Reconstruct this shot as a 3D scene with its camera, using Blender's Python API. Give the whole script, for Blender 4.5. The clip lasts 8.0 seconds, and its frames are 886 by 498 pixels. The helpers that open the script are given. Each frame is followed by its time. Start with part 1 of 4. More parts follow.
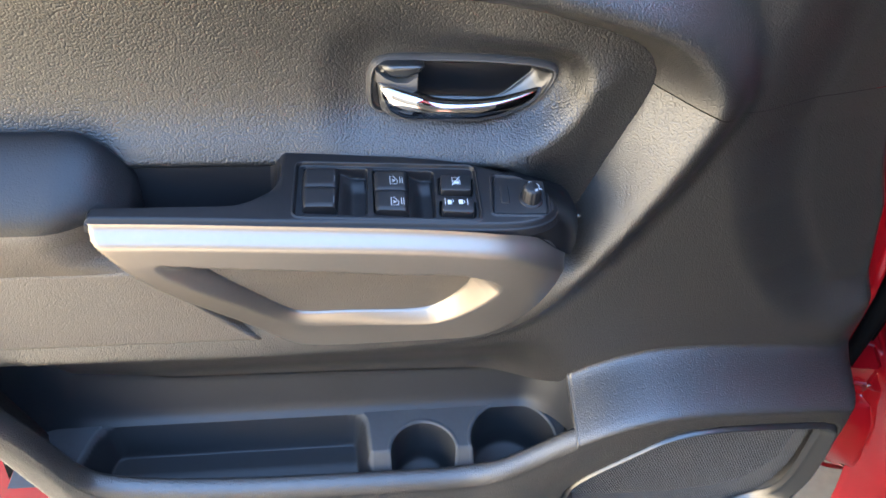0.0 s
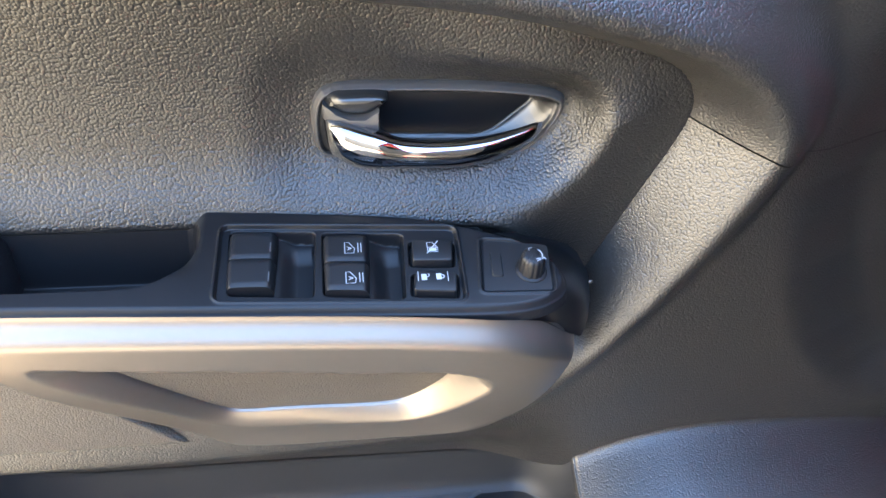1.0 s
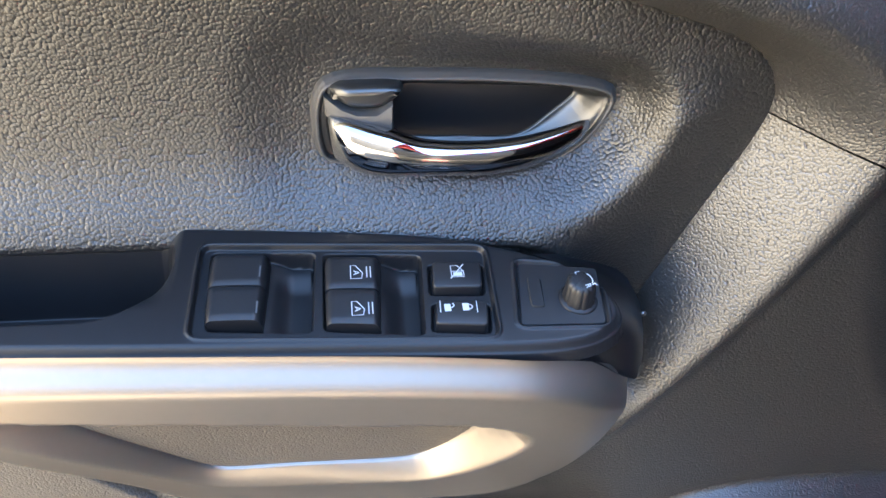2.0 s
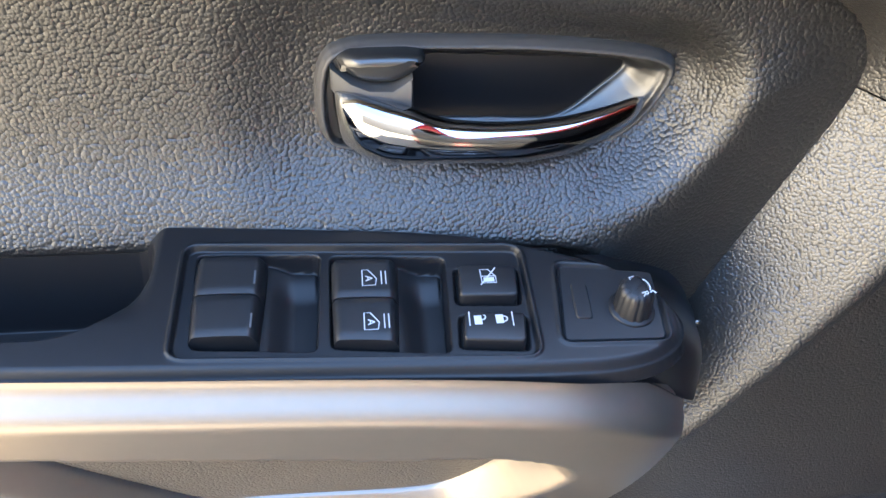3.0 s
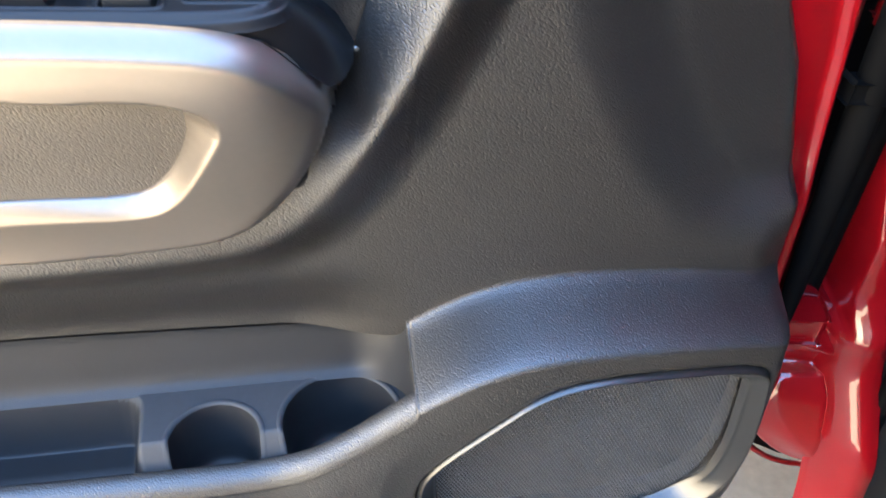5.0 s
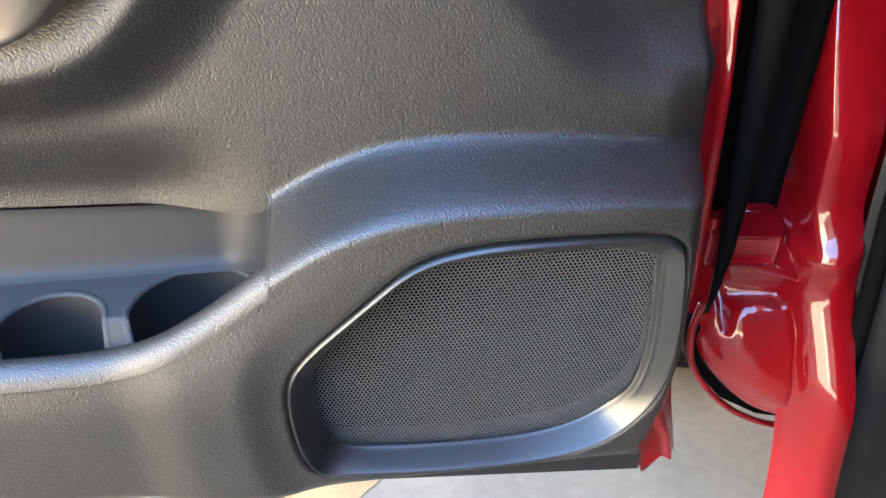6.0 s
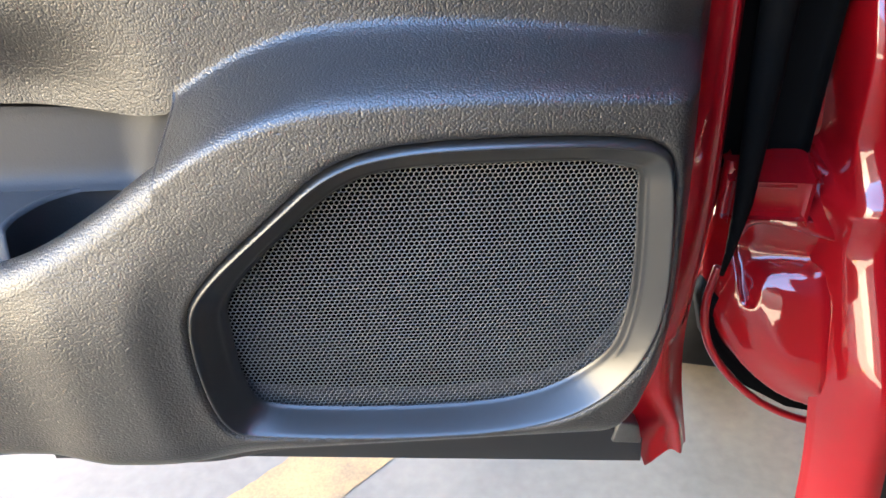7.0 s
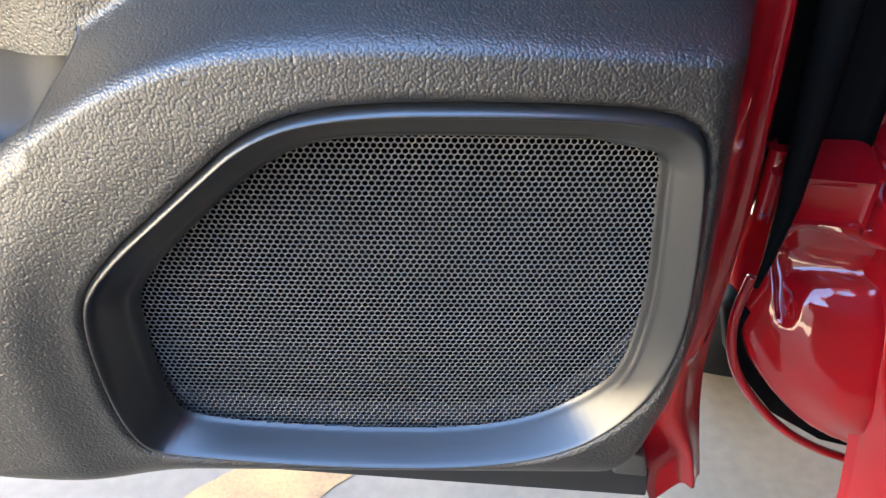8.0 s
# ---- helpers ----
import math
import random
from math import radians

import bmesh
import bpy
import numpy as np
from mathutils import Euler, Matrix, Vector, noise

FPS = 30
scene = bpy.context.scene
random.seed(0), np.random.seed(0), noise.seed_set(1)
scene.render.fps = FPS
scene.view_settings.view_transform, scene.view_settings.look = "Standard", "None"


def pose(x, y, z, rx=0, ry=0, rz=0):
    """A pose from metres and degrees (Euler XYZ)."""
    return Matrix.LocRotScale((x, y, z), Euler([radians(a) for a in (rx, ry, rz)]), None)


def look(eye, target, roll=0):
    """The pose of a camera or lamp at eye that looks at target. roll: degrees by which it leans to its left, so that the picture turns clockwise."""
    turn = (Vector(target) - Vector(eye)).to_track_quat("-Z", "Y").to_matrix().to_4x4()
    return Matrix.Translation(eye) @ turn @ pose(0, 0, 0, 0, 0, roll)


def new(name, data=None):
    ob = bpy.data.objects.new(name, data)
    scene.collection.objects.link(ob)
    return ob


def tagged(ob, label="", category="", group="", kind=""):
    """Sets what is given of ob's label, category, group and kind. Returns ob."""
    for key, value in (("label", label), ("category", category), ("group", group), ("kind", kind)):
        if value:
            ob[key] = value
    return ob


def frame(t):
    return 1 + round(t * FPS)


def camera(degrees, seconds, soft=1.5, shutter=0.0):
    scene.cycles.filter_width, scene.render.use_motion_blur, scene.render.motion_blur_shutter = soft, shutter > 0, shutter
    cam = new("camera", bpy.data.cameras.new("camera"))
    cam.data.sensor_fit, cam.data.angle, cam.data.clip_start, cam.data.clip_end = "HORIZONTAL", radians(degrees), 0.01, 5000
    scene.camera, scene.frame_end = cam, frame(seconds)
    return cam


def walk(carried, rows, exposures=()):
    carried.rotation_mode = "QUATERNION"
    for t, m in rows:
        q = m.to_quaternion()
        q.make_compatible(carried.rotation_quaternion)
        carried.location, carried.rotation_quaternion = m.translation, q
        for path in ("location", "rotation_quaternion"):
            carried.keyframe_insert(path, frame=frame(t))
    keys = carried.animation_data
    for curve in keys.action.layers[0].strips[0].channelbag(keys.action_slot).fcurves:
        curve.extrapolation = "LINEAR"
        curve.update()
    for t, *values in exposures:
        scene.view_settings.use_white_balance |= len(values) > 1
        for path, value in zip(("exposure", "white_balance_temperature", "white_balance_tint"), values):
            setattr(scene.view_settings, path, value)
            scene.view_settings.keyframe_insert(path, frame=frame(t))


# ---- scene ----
cam = camera(60.95, 8.0, shutter=0.25)
PATH = [
    (0, (0.2456, -0.4851, 1.5281), (0.3341, 0.0884, 0.9774), 4.37),
    (0.5, (0.2622, -0.3945, 1.4928), (0.3485, 0.1816, 0.9445), 4.17),
    (1, (0.2736, -0.3353, 1.4587), (0.3772, 0.2408, 0.9135), 4.57),
    (2.5, (0.2763, -0.2467, 1.3697), (0.3661, 0.3619, 0.8582), 3.23),
    (3, (0.2717, -0.2230, 1.3554), (0.3629, 0.3741, 0.8309), 3.33),
    (3.5, (0.2675, -0.2243, 1.3525), (0.3591, 0.3705, 0.8255), 3.47),
    (4, (0.2802, -0.2724, 1.3639), (0.3897, 0.3195, 0.8370), 4.45),
    (4.5, (0.3531, -0.3622, 1.3388), (0.4700, 0.2429, 0.8287), 4.19),
    (5, (0.4306, -0.4385, 1.2654), (0.5494, 0.1805, 0.7727), 2.70),
    (5.2, (0.4568, -0.4532, 1.2367), (0.5728, 0.1693, 0.7478), 2.18),
    (6.3, (0.6016, -0.4918, 1.0458), (0.6712, 0.1786, 0.6148), -1.02),
    (6.5, (0.6202, -0.4865, 1.0222), (0.6785, 0.1869, 0.5943), -1.51),
    (7, (0.6543, -0.4446, 0.9696), (0.6853, 0.2317, 0.5433), -1.22),
    (7.5, (0.6781, -0.3859, 0.9473), (0.6868, 0.2836, 0.5094), -0.02),
    (8, (0.6921, -0.3494, 0.9187), (0.6969, 0.3154, 0.4737), 0.75),
]
walk(cam, [(t, look(e, a, r)) for t, e, a, r in PATH], exposures=[(0, 5.45, 5950, 6), (3.6, 5.4, 5950, 6), (4.4, 5.55, 5950, 6), (5.2, 5.65, 5950, 6), (6.4, 5.75, 5950, 6), (8, 5.62, 5900, 6)])

# ---- light: the car shades the door; sunlit ground lies further out ----
SUN_AZ, SUN_EL = radians(66), radians(48)   # compass bearing from +y towards +x
world = bpy.data.worlds.new("sky")
scene.world = world
world.use_nodes = True
wn = world.node_tree
sky = wn.nodes.new("ShaderNodeTexSky")
sky.sky_type, sky.sun_disc = "NISHITA", False
sky.sun_elevation, sky.sun_rotation = SUN_EL, SUN_AZ
sky.dust_density, sky.ozone_density = 0.5, 0.5
wn.links.new(sky.outputs[0], wn.nodes["Background"].inputs[0])
wn.nodes["Background"].inputs[1].default_value = 0.065
sun = new("sun", bpy.data.lights.new("sun", "SUN"))
sun.data.energy, sun.data.angle, sun.data.color = 5.0, radians(0.6), (1.0, 0.93, 0.82)
sun_from = Vector((math.sin(SUN_AZ) * math.cos(SUN_EL), math.cos(SUN_AZ) * math.cos(SUN_EL), math.sin(SUN_EL)))
sun.matrix_world = look(sun_from * 10, (0, 0, 0))


# ---- materials ----
def material(name, color, rough=0.5, metal=0.0, spec=0.5, coat=0.0):
    m = bpy.data.materials.new(name)
    m.use_nodes = True
    b = m.node_tree.nodes["Principled BSDF"]
    b.inputs["Base Color"].default_value = (*color, 1)
    b.inputs["Roughness"].default_value = rough
    b.inputs["Metallic"].default_value = metal
    b.inputs["Specular IOR Level"].default_value = spec
    b.inputs["Coat Weight"].default_value = coat
    b.inputs["Coat Roughness"].default_value = 0.02
    b.inputs["Coat IOR"].default_value = 1.7
    return m


def node(m, kind, **inputs):
    n = m.node_tree.nodes.new(kind)
    for key, value in inputs.items():
        n.inputs[key].default_value = value
    return n


def link(m, a, b):
    m.node_tree.links.new(a, b)


def coords(m):
    return node(m, "ShaderNodeNewGeometry").outputs["Position"]


def vary(m, color, scale, amount, rough=None):
    """Mottles the base colour (and the roughness) with noise of two sizes."""
    b = m.node_tree.nodes["Principled BSDF"]
    pos = coords(m)
    big = node(m, "ShaderNodeTexNoise", Scale=scale, Detail=5.0)
    fine = node(m, "ShaderNodeTexNoise", Scale=scale * 14, Detail=3.0)
    for n in (big, fine):
        link(m, pos, n.inputs["Vector"])
    mix = node(m, "ShaderNodeMath")
    mix.operation = "MULTIPLY_ADD"
    mix.inputs[1].default_value = 0.6
    link(m, big.outputs["Fac"], mix.inputs[0])
    half = node(m, "ShaderNodeMath")
    half.operation = "MULTIPLY"
    half.inputs[1].default_value = 0.4
    link(m, fine.outputs["Fac"], half.inputs[0])
    link(m, half.outputs[0], mix.inputs[2])
    ramp = node(m, "ShaderNodeValToRGB")
    ramp.color_ramp.elements[0].position, ramp.color_ramp.elements[1].position = 0.3, 0.7
    ramp.color_ramp.elements[0].color = (*[c * (1 - amount) for c in color], 1)
    ramp.color_ramp.elements[1].color = (*[min(1, c * (1 + amount)) for c in color], 1)
    link(m, mix.outputs[0], ramp.inputs["Fac"])
    link(m, ramp.outputs["Color"], b.inputs["Base Color"])
    if rough:
        span = node(m, "ShaderNodeMapRange")
        span.inputs["To Min"].default_value, span.inputs["To Max"].default_value = rough
        link(m, mix.outputs[0], span.inputs["Value"])
        link(m, span.outputs[0], b.inputs["Roughness"])
    return mix


def grain(m, size, strength, depth, wobble=0.6, pore=0.12):
    """Moulded hide grain: rounded cells with creases between them, over finer pores."""
    b = m.node_tree.nodes["Principled BSDF"]
    pos = coords(m)
    warp = node(m, "ShaderNodeTexNoise", Scale=0.35 / size, Detail=2.0)
    link(m, pos, warp.inputs["Vector"])
    scaled = node(m, "ShaderNodeVectorMath")
    scaled.operation = "MULTIPLY_ADD"
    scaled.inputs[1].default_value = (size * wobble,) * 3
    link(m, warp.outputs["Color"], scaled.inputs[0])
    link(m, pos, scaled.inputs[2])
    cells = node(m, "ShaderNodeTexVoronoi", Scale=1 / size)
    link(m, scaled.outputs[0], cells.inputs["Vector"])
    tops = node(m, "ShaderNodeMath")
    tops.operation = "MULTIPLY"
    link(m, cells.outputs["Distance"], tops.inputs[0])
    link(m, cells.outputs["Distance"], tops.inputs[1])
    dome = node(m, "ShaderNodeMath")
    dome.operation = "MULTIPLY"
    dome.inputs[1].default_value = -1.0
    link(m, tops.outputs[0], dome.inputs[0])
    pores = node(m, "ShaderNodeTexNoise", Scale=2.2 / size, Detail=3.0)
    link(m, pos, pores.inputs["Vector"])
    add = node(m, "ShaderNodeMath")
    add.operation = "MULTIPLY_ADD"
    add.inputs[1].default_value = pore
    link(m, pores.outputs["Fac"], add.inputs[0])
    link(m, dome.outputs[0], add.inputs[2])
    bump = node(m, "ShaderNodeBump", Strength=strength, Distance=depth)
    link(m, add.outputs[0], bump.inputs["Height"])
    link(m, bump.outputs[0], b.inputs["Normal"])
    return m


LEATHER = material("black_leatherette", (0.017, 0.0158, 0.0142), 0.36, spec=0.75)
vary(LEATHER, (0.017, 0.0158, 0.0142), 9, 0.15, (0.31, 0.40))
grain(LEATHER, 0.0018, 1.0, 0.00046, wobble=0.35, pore=0.06)
PLASTIC = material("grained_black_plastic", (0.021, 0.019, 0.017), 0.38, spec=1.0)
vary(PLASTIC, (0.021, 0.019, 0.017), 8, 0.15, (0.32, 0.42))
grain(PLASTIC, 0.0016, 1.0, 0.00038, wobble=0.35, pore=0.08)
SOFT = material("soft_black_vinyl", (0.009, 0.009, 0.010), 0.45, spec=0.4)
vary(SOFT, (0.009, 0.009, 0.010), 8, 0.15, (0.40, 0.48))
grain(SOFT, 0.0014, 0.8, 0.00018)
# Tan in this base stands for warm light on the inserts.
CLOTH = material("grained_grey_vinyl_insert", (0.068, 0.056, 0.043), 0.5, spec=0.8)
vary(CLOTH, (0.068, 0.056, 0.043), 10, 0.15, (0.45, 0.55))
grain(CLOTH, 0.0014, 1.0, 0.00040, wobble=0.35)
SATIN = material("smooth_satin_black_plastic", (0.009, 0.009, 0.010), 0.38, spec=0.32)
vary(SATIN, (0.009, 0.009, 0.010), 12, 0.12, (0.34, 0.44))
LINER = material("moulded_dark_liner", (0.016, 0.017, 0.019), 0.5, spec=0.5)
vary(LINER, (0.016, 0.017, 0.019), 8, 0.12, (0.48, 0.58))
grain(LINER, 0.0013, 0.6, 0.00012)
# Lighter copy of LINER with the sky light put into its colour.
TRAY_LIT = material("liner_plastic_skylit", (0.055, 0.058, 0.062), 0.6, spec=0.3)
vary(TRAY_LIT, (0.055, 0.058, 0.062), 9, 0.12, (0.55, 0.66))
grain(TRAY_LIT, 0.0013, 0.6, 0.00012)
BUTTON = material("matt_black_button", (0.009, 0.009, 0.010), 0.42, spec=0.4)
vary(BUTTON, (0.009, 0.009, 0.010), 30, 0.15, (0.38, 0.48))
SILVER = material("satin_silver_paint", (0.235, 0.207, 0.180), 0.34, 0.85)
vary(SILVER, (0.235, 0.207, 0.180), 14, 0.04, (0.33, 0.40))
CHROME = material("chrome", (0.42, 0.42, 0.43), 0.06, 1.0)
vary(CHROME, (0.42, 0.42, 0.43), 40, 0.03, (0.04, 0.09))
GREYTRIM = material("dark_grey_satin_bezel", (0.013, 0.013, 0.013), 0.32, spec=0.95)
vary(GREYTRIM, (0.013, 0.013, 0.013), 14, 0.12, (0.27, 0.36))
MATTGREY = material("matt_grey_plastic", (0.050, 0.047, 0.044), 0.5)
vary(MATTGREY, (0.050, 0.047, 0.044), 20, 0.1, (0.45, 0.55))
GRILLE = material("black_coated_perforated_metal", (0.13, 0.128, 0.125), 0.36, 0.3)
vary(GRILLE, (0.13, 0.128, 0.125), 20, 0.15, (0.33, 0.45))
# Near-black colour that paints the shade seen through the grille holes.
HOLE_SHADE = material("grille_hole_shade", (0.001, 0.001, 0.001), 0.9, spec=0.0)
vary(HOLE_SHADE, (0.001, 0.001, 0.001), 30, 0.3)
RED = material("glossy_red_car_paint", (0.225, 0.003, 0.006), 0.28, 0.0, spec=0.1, coat=1.0)
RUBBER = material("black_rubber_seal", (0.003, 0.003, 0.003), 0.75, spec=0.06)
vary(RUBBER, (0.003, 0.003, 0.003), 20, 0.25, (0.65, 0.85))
STEEL = material("zinc_steel", (0.2, 0.2, 0.2), 0.4, 1.0)
vary(STEEL, (0.2, 0.2, 0.2), 60, 0.2, (0.3, 0.5))
PRINT = material("white_printed_symbol", (0.45, 0.47, 0.5), 0.5)
GREYPRINT = material("grey_moulded_mark", (0.07, 0.07, 0.075), 0.4)
CONCRETE = material("pale_worn_concrete", (0.155, 0.125, 0.084), 0.85)
vary(CONCRETE, (0.155, 0.125, 0.084), 3.5, 0.22, (0.75, 0.95))
WALL = material("tan_render", (0.34, 0.285, 0.21), 0.85)
vary(WALL, (0.34, 0.285, 0.21), 1.2, 0.12, (0.75, 0.95))
DARKWALL = material("dark_grey_render", (0.05, 0.045, 0.04), 0.85)
vary(DARKWALL, (0.05, 0.045, 0.04), 1.2, 0.15, (0.75, 0.95))
PAINT_LINE = material("worn_yellow_road_paint", (0.27, 0.155, 0.045), 0.7)
vary(PAINT_LINE, (0.27, 0.155, 0.045), 16, 0.4, (0.6, 0.85))


# ---- building helpers ----
def put(name, bm, mat, parent=None, label="", smooth=True):
    me = bpy.data.meshes.new(name)
    bm.to_mesh(me)
    bm.free()
    return put_mesh(name, me, mat, parent, label, smooth)


def put_mesh(name, me, mat, parent=None, label="", smooth=True):
    me.materials.append(mat)
    if smooth:
        me.polygons.foreach_set("use_smooth", [True] * len(me.polygons))
    ob = new(name, me)
    if parent:
        ob.parent = parent
    if label:
        ob["label"] = label
    return ob


def sharp(ob, angle=35):
    """Splits the shading at edges sharper than the angle."""
    me = ob.data
    bm = bmesh.new()
    bm.from_mesh(me)
    for e in bm.edges:
        if len(e.link_faces) == 2:
            e.smooth = e.calc_face_angle(0) < radians(angle)
    bm.to_mesh(me)
    bm.free()
    return ob


def sdf(px, pz, poly, closed=True):
    """Distance from points to a polyline; inside a closed one it is negative."""
    p = np.array(poly, float)
    q = np.roll(p, -1, 0) if closed else p[1:]
    a = p if closed else p[:-1]
    best = np.full(px.shape, 1e9)
    inside = np.zeros(px.shape, bool)
    for (ax, az), (bx, bz) in zip(a, q):
        ex, ez = bx - ax, bz - az
        h = np.clip(((px - ax) * ex + (pz - az) * ez) / (ex * ex + ez * ez + 1e-12), 0, 1)
        best = np.minimum(best, (px - ax - h * ex) ** 2 + (pz - az - h * ez) ** 2)
        if closed:
            cross = ((az > pz) != (bz > pz)) & (px < ex * (pz - az) / (ez if abs(ez) > 1e-12 else 1e-12) + ax)
            inside ^= cross
    d = np.sqrt(best)
    return np.where(inside, -d, d) if closed else d


def step(a, b, v):
    t = np.clip((v - a) / (b - a), 0, 1)
    return t * t * (3 - 2 * t)


def ramp(v, xs, ys):
    return np.interp(v, xs, ys)


def rounded(poly, times=3):
    """Cuts the corners of a closed outline until it is smooth (Chaikin)."""
    p = np.array(poly, float)
    for _ in range(times):
        q = np.roll(p, -1, 0)
        p = np.stack([0.75 * p + 0.25 * q, 0.25 * p + 0.75 * q], 1).reshape(-1, p.shape[1])
    return p


def smooth_line(line, times=3):
    p = np.array(line, float)
    for _ in range(times):
        mid = np.stack([0.75 * p[:-1] + 0.25 * p[1:], 0.25 * p[:-1] + 0.75 * p[1:]], 1).reshape(-1, 2)
        p = np.vstack([p[:1], mid, p[-1:]])
    return p


def sheet(name, gx, gz, gy, mat, parent, label="", keep=None, strict=None):
    """A moulded face: a grid of places x, z with the depth y at each; keep drops cells."""
    nz, nx = gx.shape
    verts = np.stack([gx, gy, gz], -1).reshape(-1, 3)
    i = (np.arange(nz - 1)[:, None] * nx + np.arange(nx - 1)).ravel()
    faces = np.stack([i, i + 1, i + nx + 1, i + nx], 1)
    if keep is not None:
        k = keep.reshape(-1)
        faces = faces[k[faces].any(1)]
    if strict is not None:
        faces = faces[~strict.reshape(-1)[faces].all(1)]
    used = np.unique(faces)
    back = np.zeros(len(verts), int)
    back[used] = np.arange(len(used))
    me = bpy.data.meshes.new(name)
    me.from_pydata(verts[used].tolist(), [], back[faces].tolist())
    me.update()
    return put_mesh(name, me, mat, parent, label)


def grid(x0, x1, z0, z1, s):
    return np.meshgrid(np.linspace(x0, x1, int((x1 - x0) / s) + 1), np.linspace(z0, z1, int((z1 - z0) / s) + 1))


def slab(bm, outline, low, high, bevel=0.0, segments=2, fn=None):
    """An upright prism over an outline in x, y, from height low to high, with its upper edge rounded; fn shapes its places."""
    ring = [bm.verts.new((x, y, low)) for x, y in outline]
    steps = [(0, high - bevel)] if bevel else [(0, high)]
    if bevel:
        for k in range(1, segments + 1):
            a = math.pi / 2 * k / segments
            steps.append((bevel * (1 - math.cos(a)), high - bevel + bevel * math.sin(a)))
    pts = np.array(outline, float)
    area = np.sum(pts[:, 0] * np.roll(pts[:, 1], -1) - pts[:, 1] * np.roll(pts[:, 0], -1))
    rings = [ring]
    for inset, z in steps:
        nxt, prv = np.roll(pts, -1, 0) - pts, pts - np.roll(pts, 1, 0)
        nrm = lambda v: v / (np.linalg.norm(v, axis=1, keepdims=True) + 1e-12)
        t = nrm(nrm(nxt) + nrm(prv))
        inward = np.stack([-t[:, 1], t[:, 0]], 1) * (1 if area > 0 else -1)
        rings.append([bm.verts.new((*(p + inset * w), z)) for p, w in zip(pts, inward)])
    n = len(outline)
    made = []
    for a, b in zip(rings, rings[1:]):
        for k in range(n):
            made.append(bm.faces.new((a[k], a[(k + 1) % n], b[(k + 1) % n], b[k])))
    made.append(bm.faces.new(rings[-1]))
    made.append(bm.faces.new(rings[0][::-1]))
    if fn:
        for r in rings:
            for v in r:
                v.co = fn(v.co)
    bmesh.ops.recalc_face_normals(bm, faces=made)
    return bm

def soft_quad(p, r=0.002, n=3):
    """A four-cornered outline with rounded corners."""
    p = [Vector(v) for v in p]
    pts = []
    for k in range(4):
        a, b, c = p[k - 1], p[k], p[(k + 1) % 4]
        u, v = (a - b).normalized(), (c - b).normalized()
        for j in range(n + 1):
            t = j / n
            pts.append(tuple(b + u * r * (1 - t) ** 2 + v * r * t ** 2))
    return pts


def box(bm, x0, x1, y0, y1, z0, z1, bevel=0.0):
    r = bmesh.ops.create_cube(bm, size=1)
    for v in r["verts"]:
        v.co = Vector((x0 + (v.co.x + 0.5) * (x1 - x0), y0 + (v.co.y + 0.5) * (y1 - y0), z0 + (v.co.z + 0.5) * (z1 - z0)))
    if bevel:
        edges = list({e for v in r["verts"] for e in v.link_edges})
        bmesh.ops.bevel(bm, geom=edges, offset=bevel, segments=2, affect="EDGES", profile=0.5)
    return bm


def tube(bm, path, radius, sides=8, closed=False):
    """A round cord along places; radius is a number or one for each place."""
    pts = [Vector(p) for p in path]
    n = len(pts)
    rings = []
    for k, p in enumerate(pts):
        a = pts[k - 1] if closed or k else pts[0]
        b = pts[(k + 1) % n] if closed or k < n - 1 else pts[-1]
        t = (b - a).normalized()
        u = t.cross(Vector((0, 0, 1)) if abs(t.z) < 0.9 else Vector((1, 0, 0))).normalized()
        w = t.cross(u)
        r = radius if isinstance(radius, (int, float)) else radius[k]
        rings.append([bm.verts.new(p + r * (math.cos(2 * math.pi * j / sides) * u + math.sin(2 * math.pi * j / sides) * w)) for j in range(sides)])
    for k in range(n if closed else n - 1):
        a, b = rings[k], rings[(k + 1) % n]
        for j in range(sides):
            bm.faces.new((a[j], a[(j + 1) % sides], b[(j + 1) % sides], b[j]))
    if not closed:
        bm.faces.new(rings[0][::-1])
        bm.faces.new(rings[-1])
    bmesh.ops.recalc_face_normals(bm, faces=bm.faces[:])
    return bm


# ---- ground ----
bm = bmesh.new()
bmesh.ops.create_grid(bm, x_segments=8, y_segments=8, size=300)
ground = put("ground", bm, CONCRETE)
tagged(ground, "pale worn concrete yard with faint stains", "ground", kind="structure")
bm = bmesh.new()
line_dir = Vector((0.73, 0.68, 0)).normalized()
line_side = Vector((-line_dir.y, line_dir.x, 0))
mid = Vector((0.57, 0.50, 0))
row = []
for k in range(361):
    p = mid + line_dir * (-2.0 + 4.5 * k / 360)
    a = 0.066 + 0.006 * noise.noise((k * 0.15, 1.3, 0)) + 0.005 * noise.noise((k * 0.7, 4.3, 0))
    b = 0.066 + 0.006 * noise.noise((k * 0.15, 7.7, 0)) + 0.005 * noise.noise((k * 0.7, 2.1, 0))
    row.append((bm.verts.new((*(p + a * line_side).xy, 0.0015)), bm.verts.new((*(p - b * line_side).xy, 0.0015))))
for a, b in zip(row, row[1:]):
    bm.faces.new((a[1], b[1], b[0], a[0]))
painted_line = put("painted_line", bm, PAINT_LINE, smooth=False)
tagged(painted_line, "worn yellow parking line painted on the concrete", "road marking", kind="structure")

# unseen plain wall, added to bounce warm sunlight towards the door
bm = bmesh.new()
box(bm, -7.3, -7.0, -9.0, 12.0, 0.0, 4.5, 0.02)
tagged(put("bounce_wall", bm, WALL), "unseen tan rendered wall, added to bounce warm light to the door", "wall", kind="structure")

# Unseen dark wall, added to cut the bright sky low behind the camera.
bm = bmesh.new()
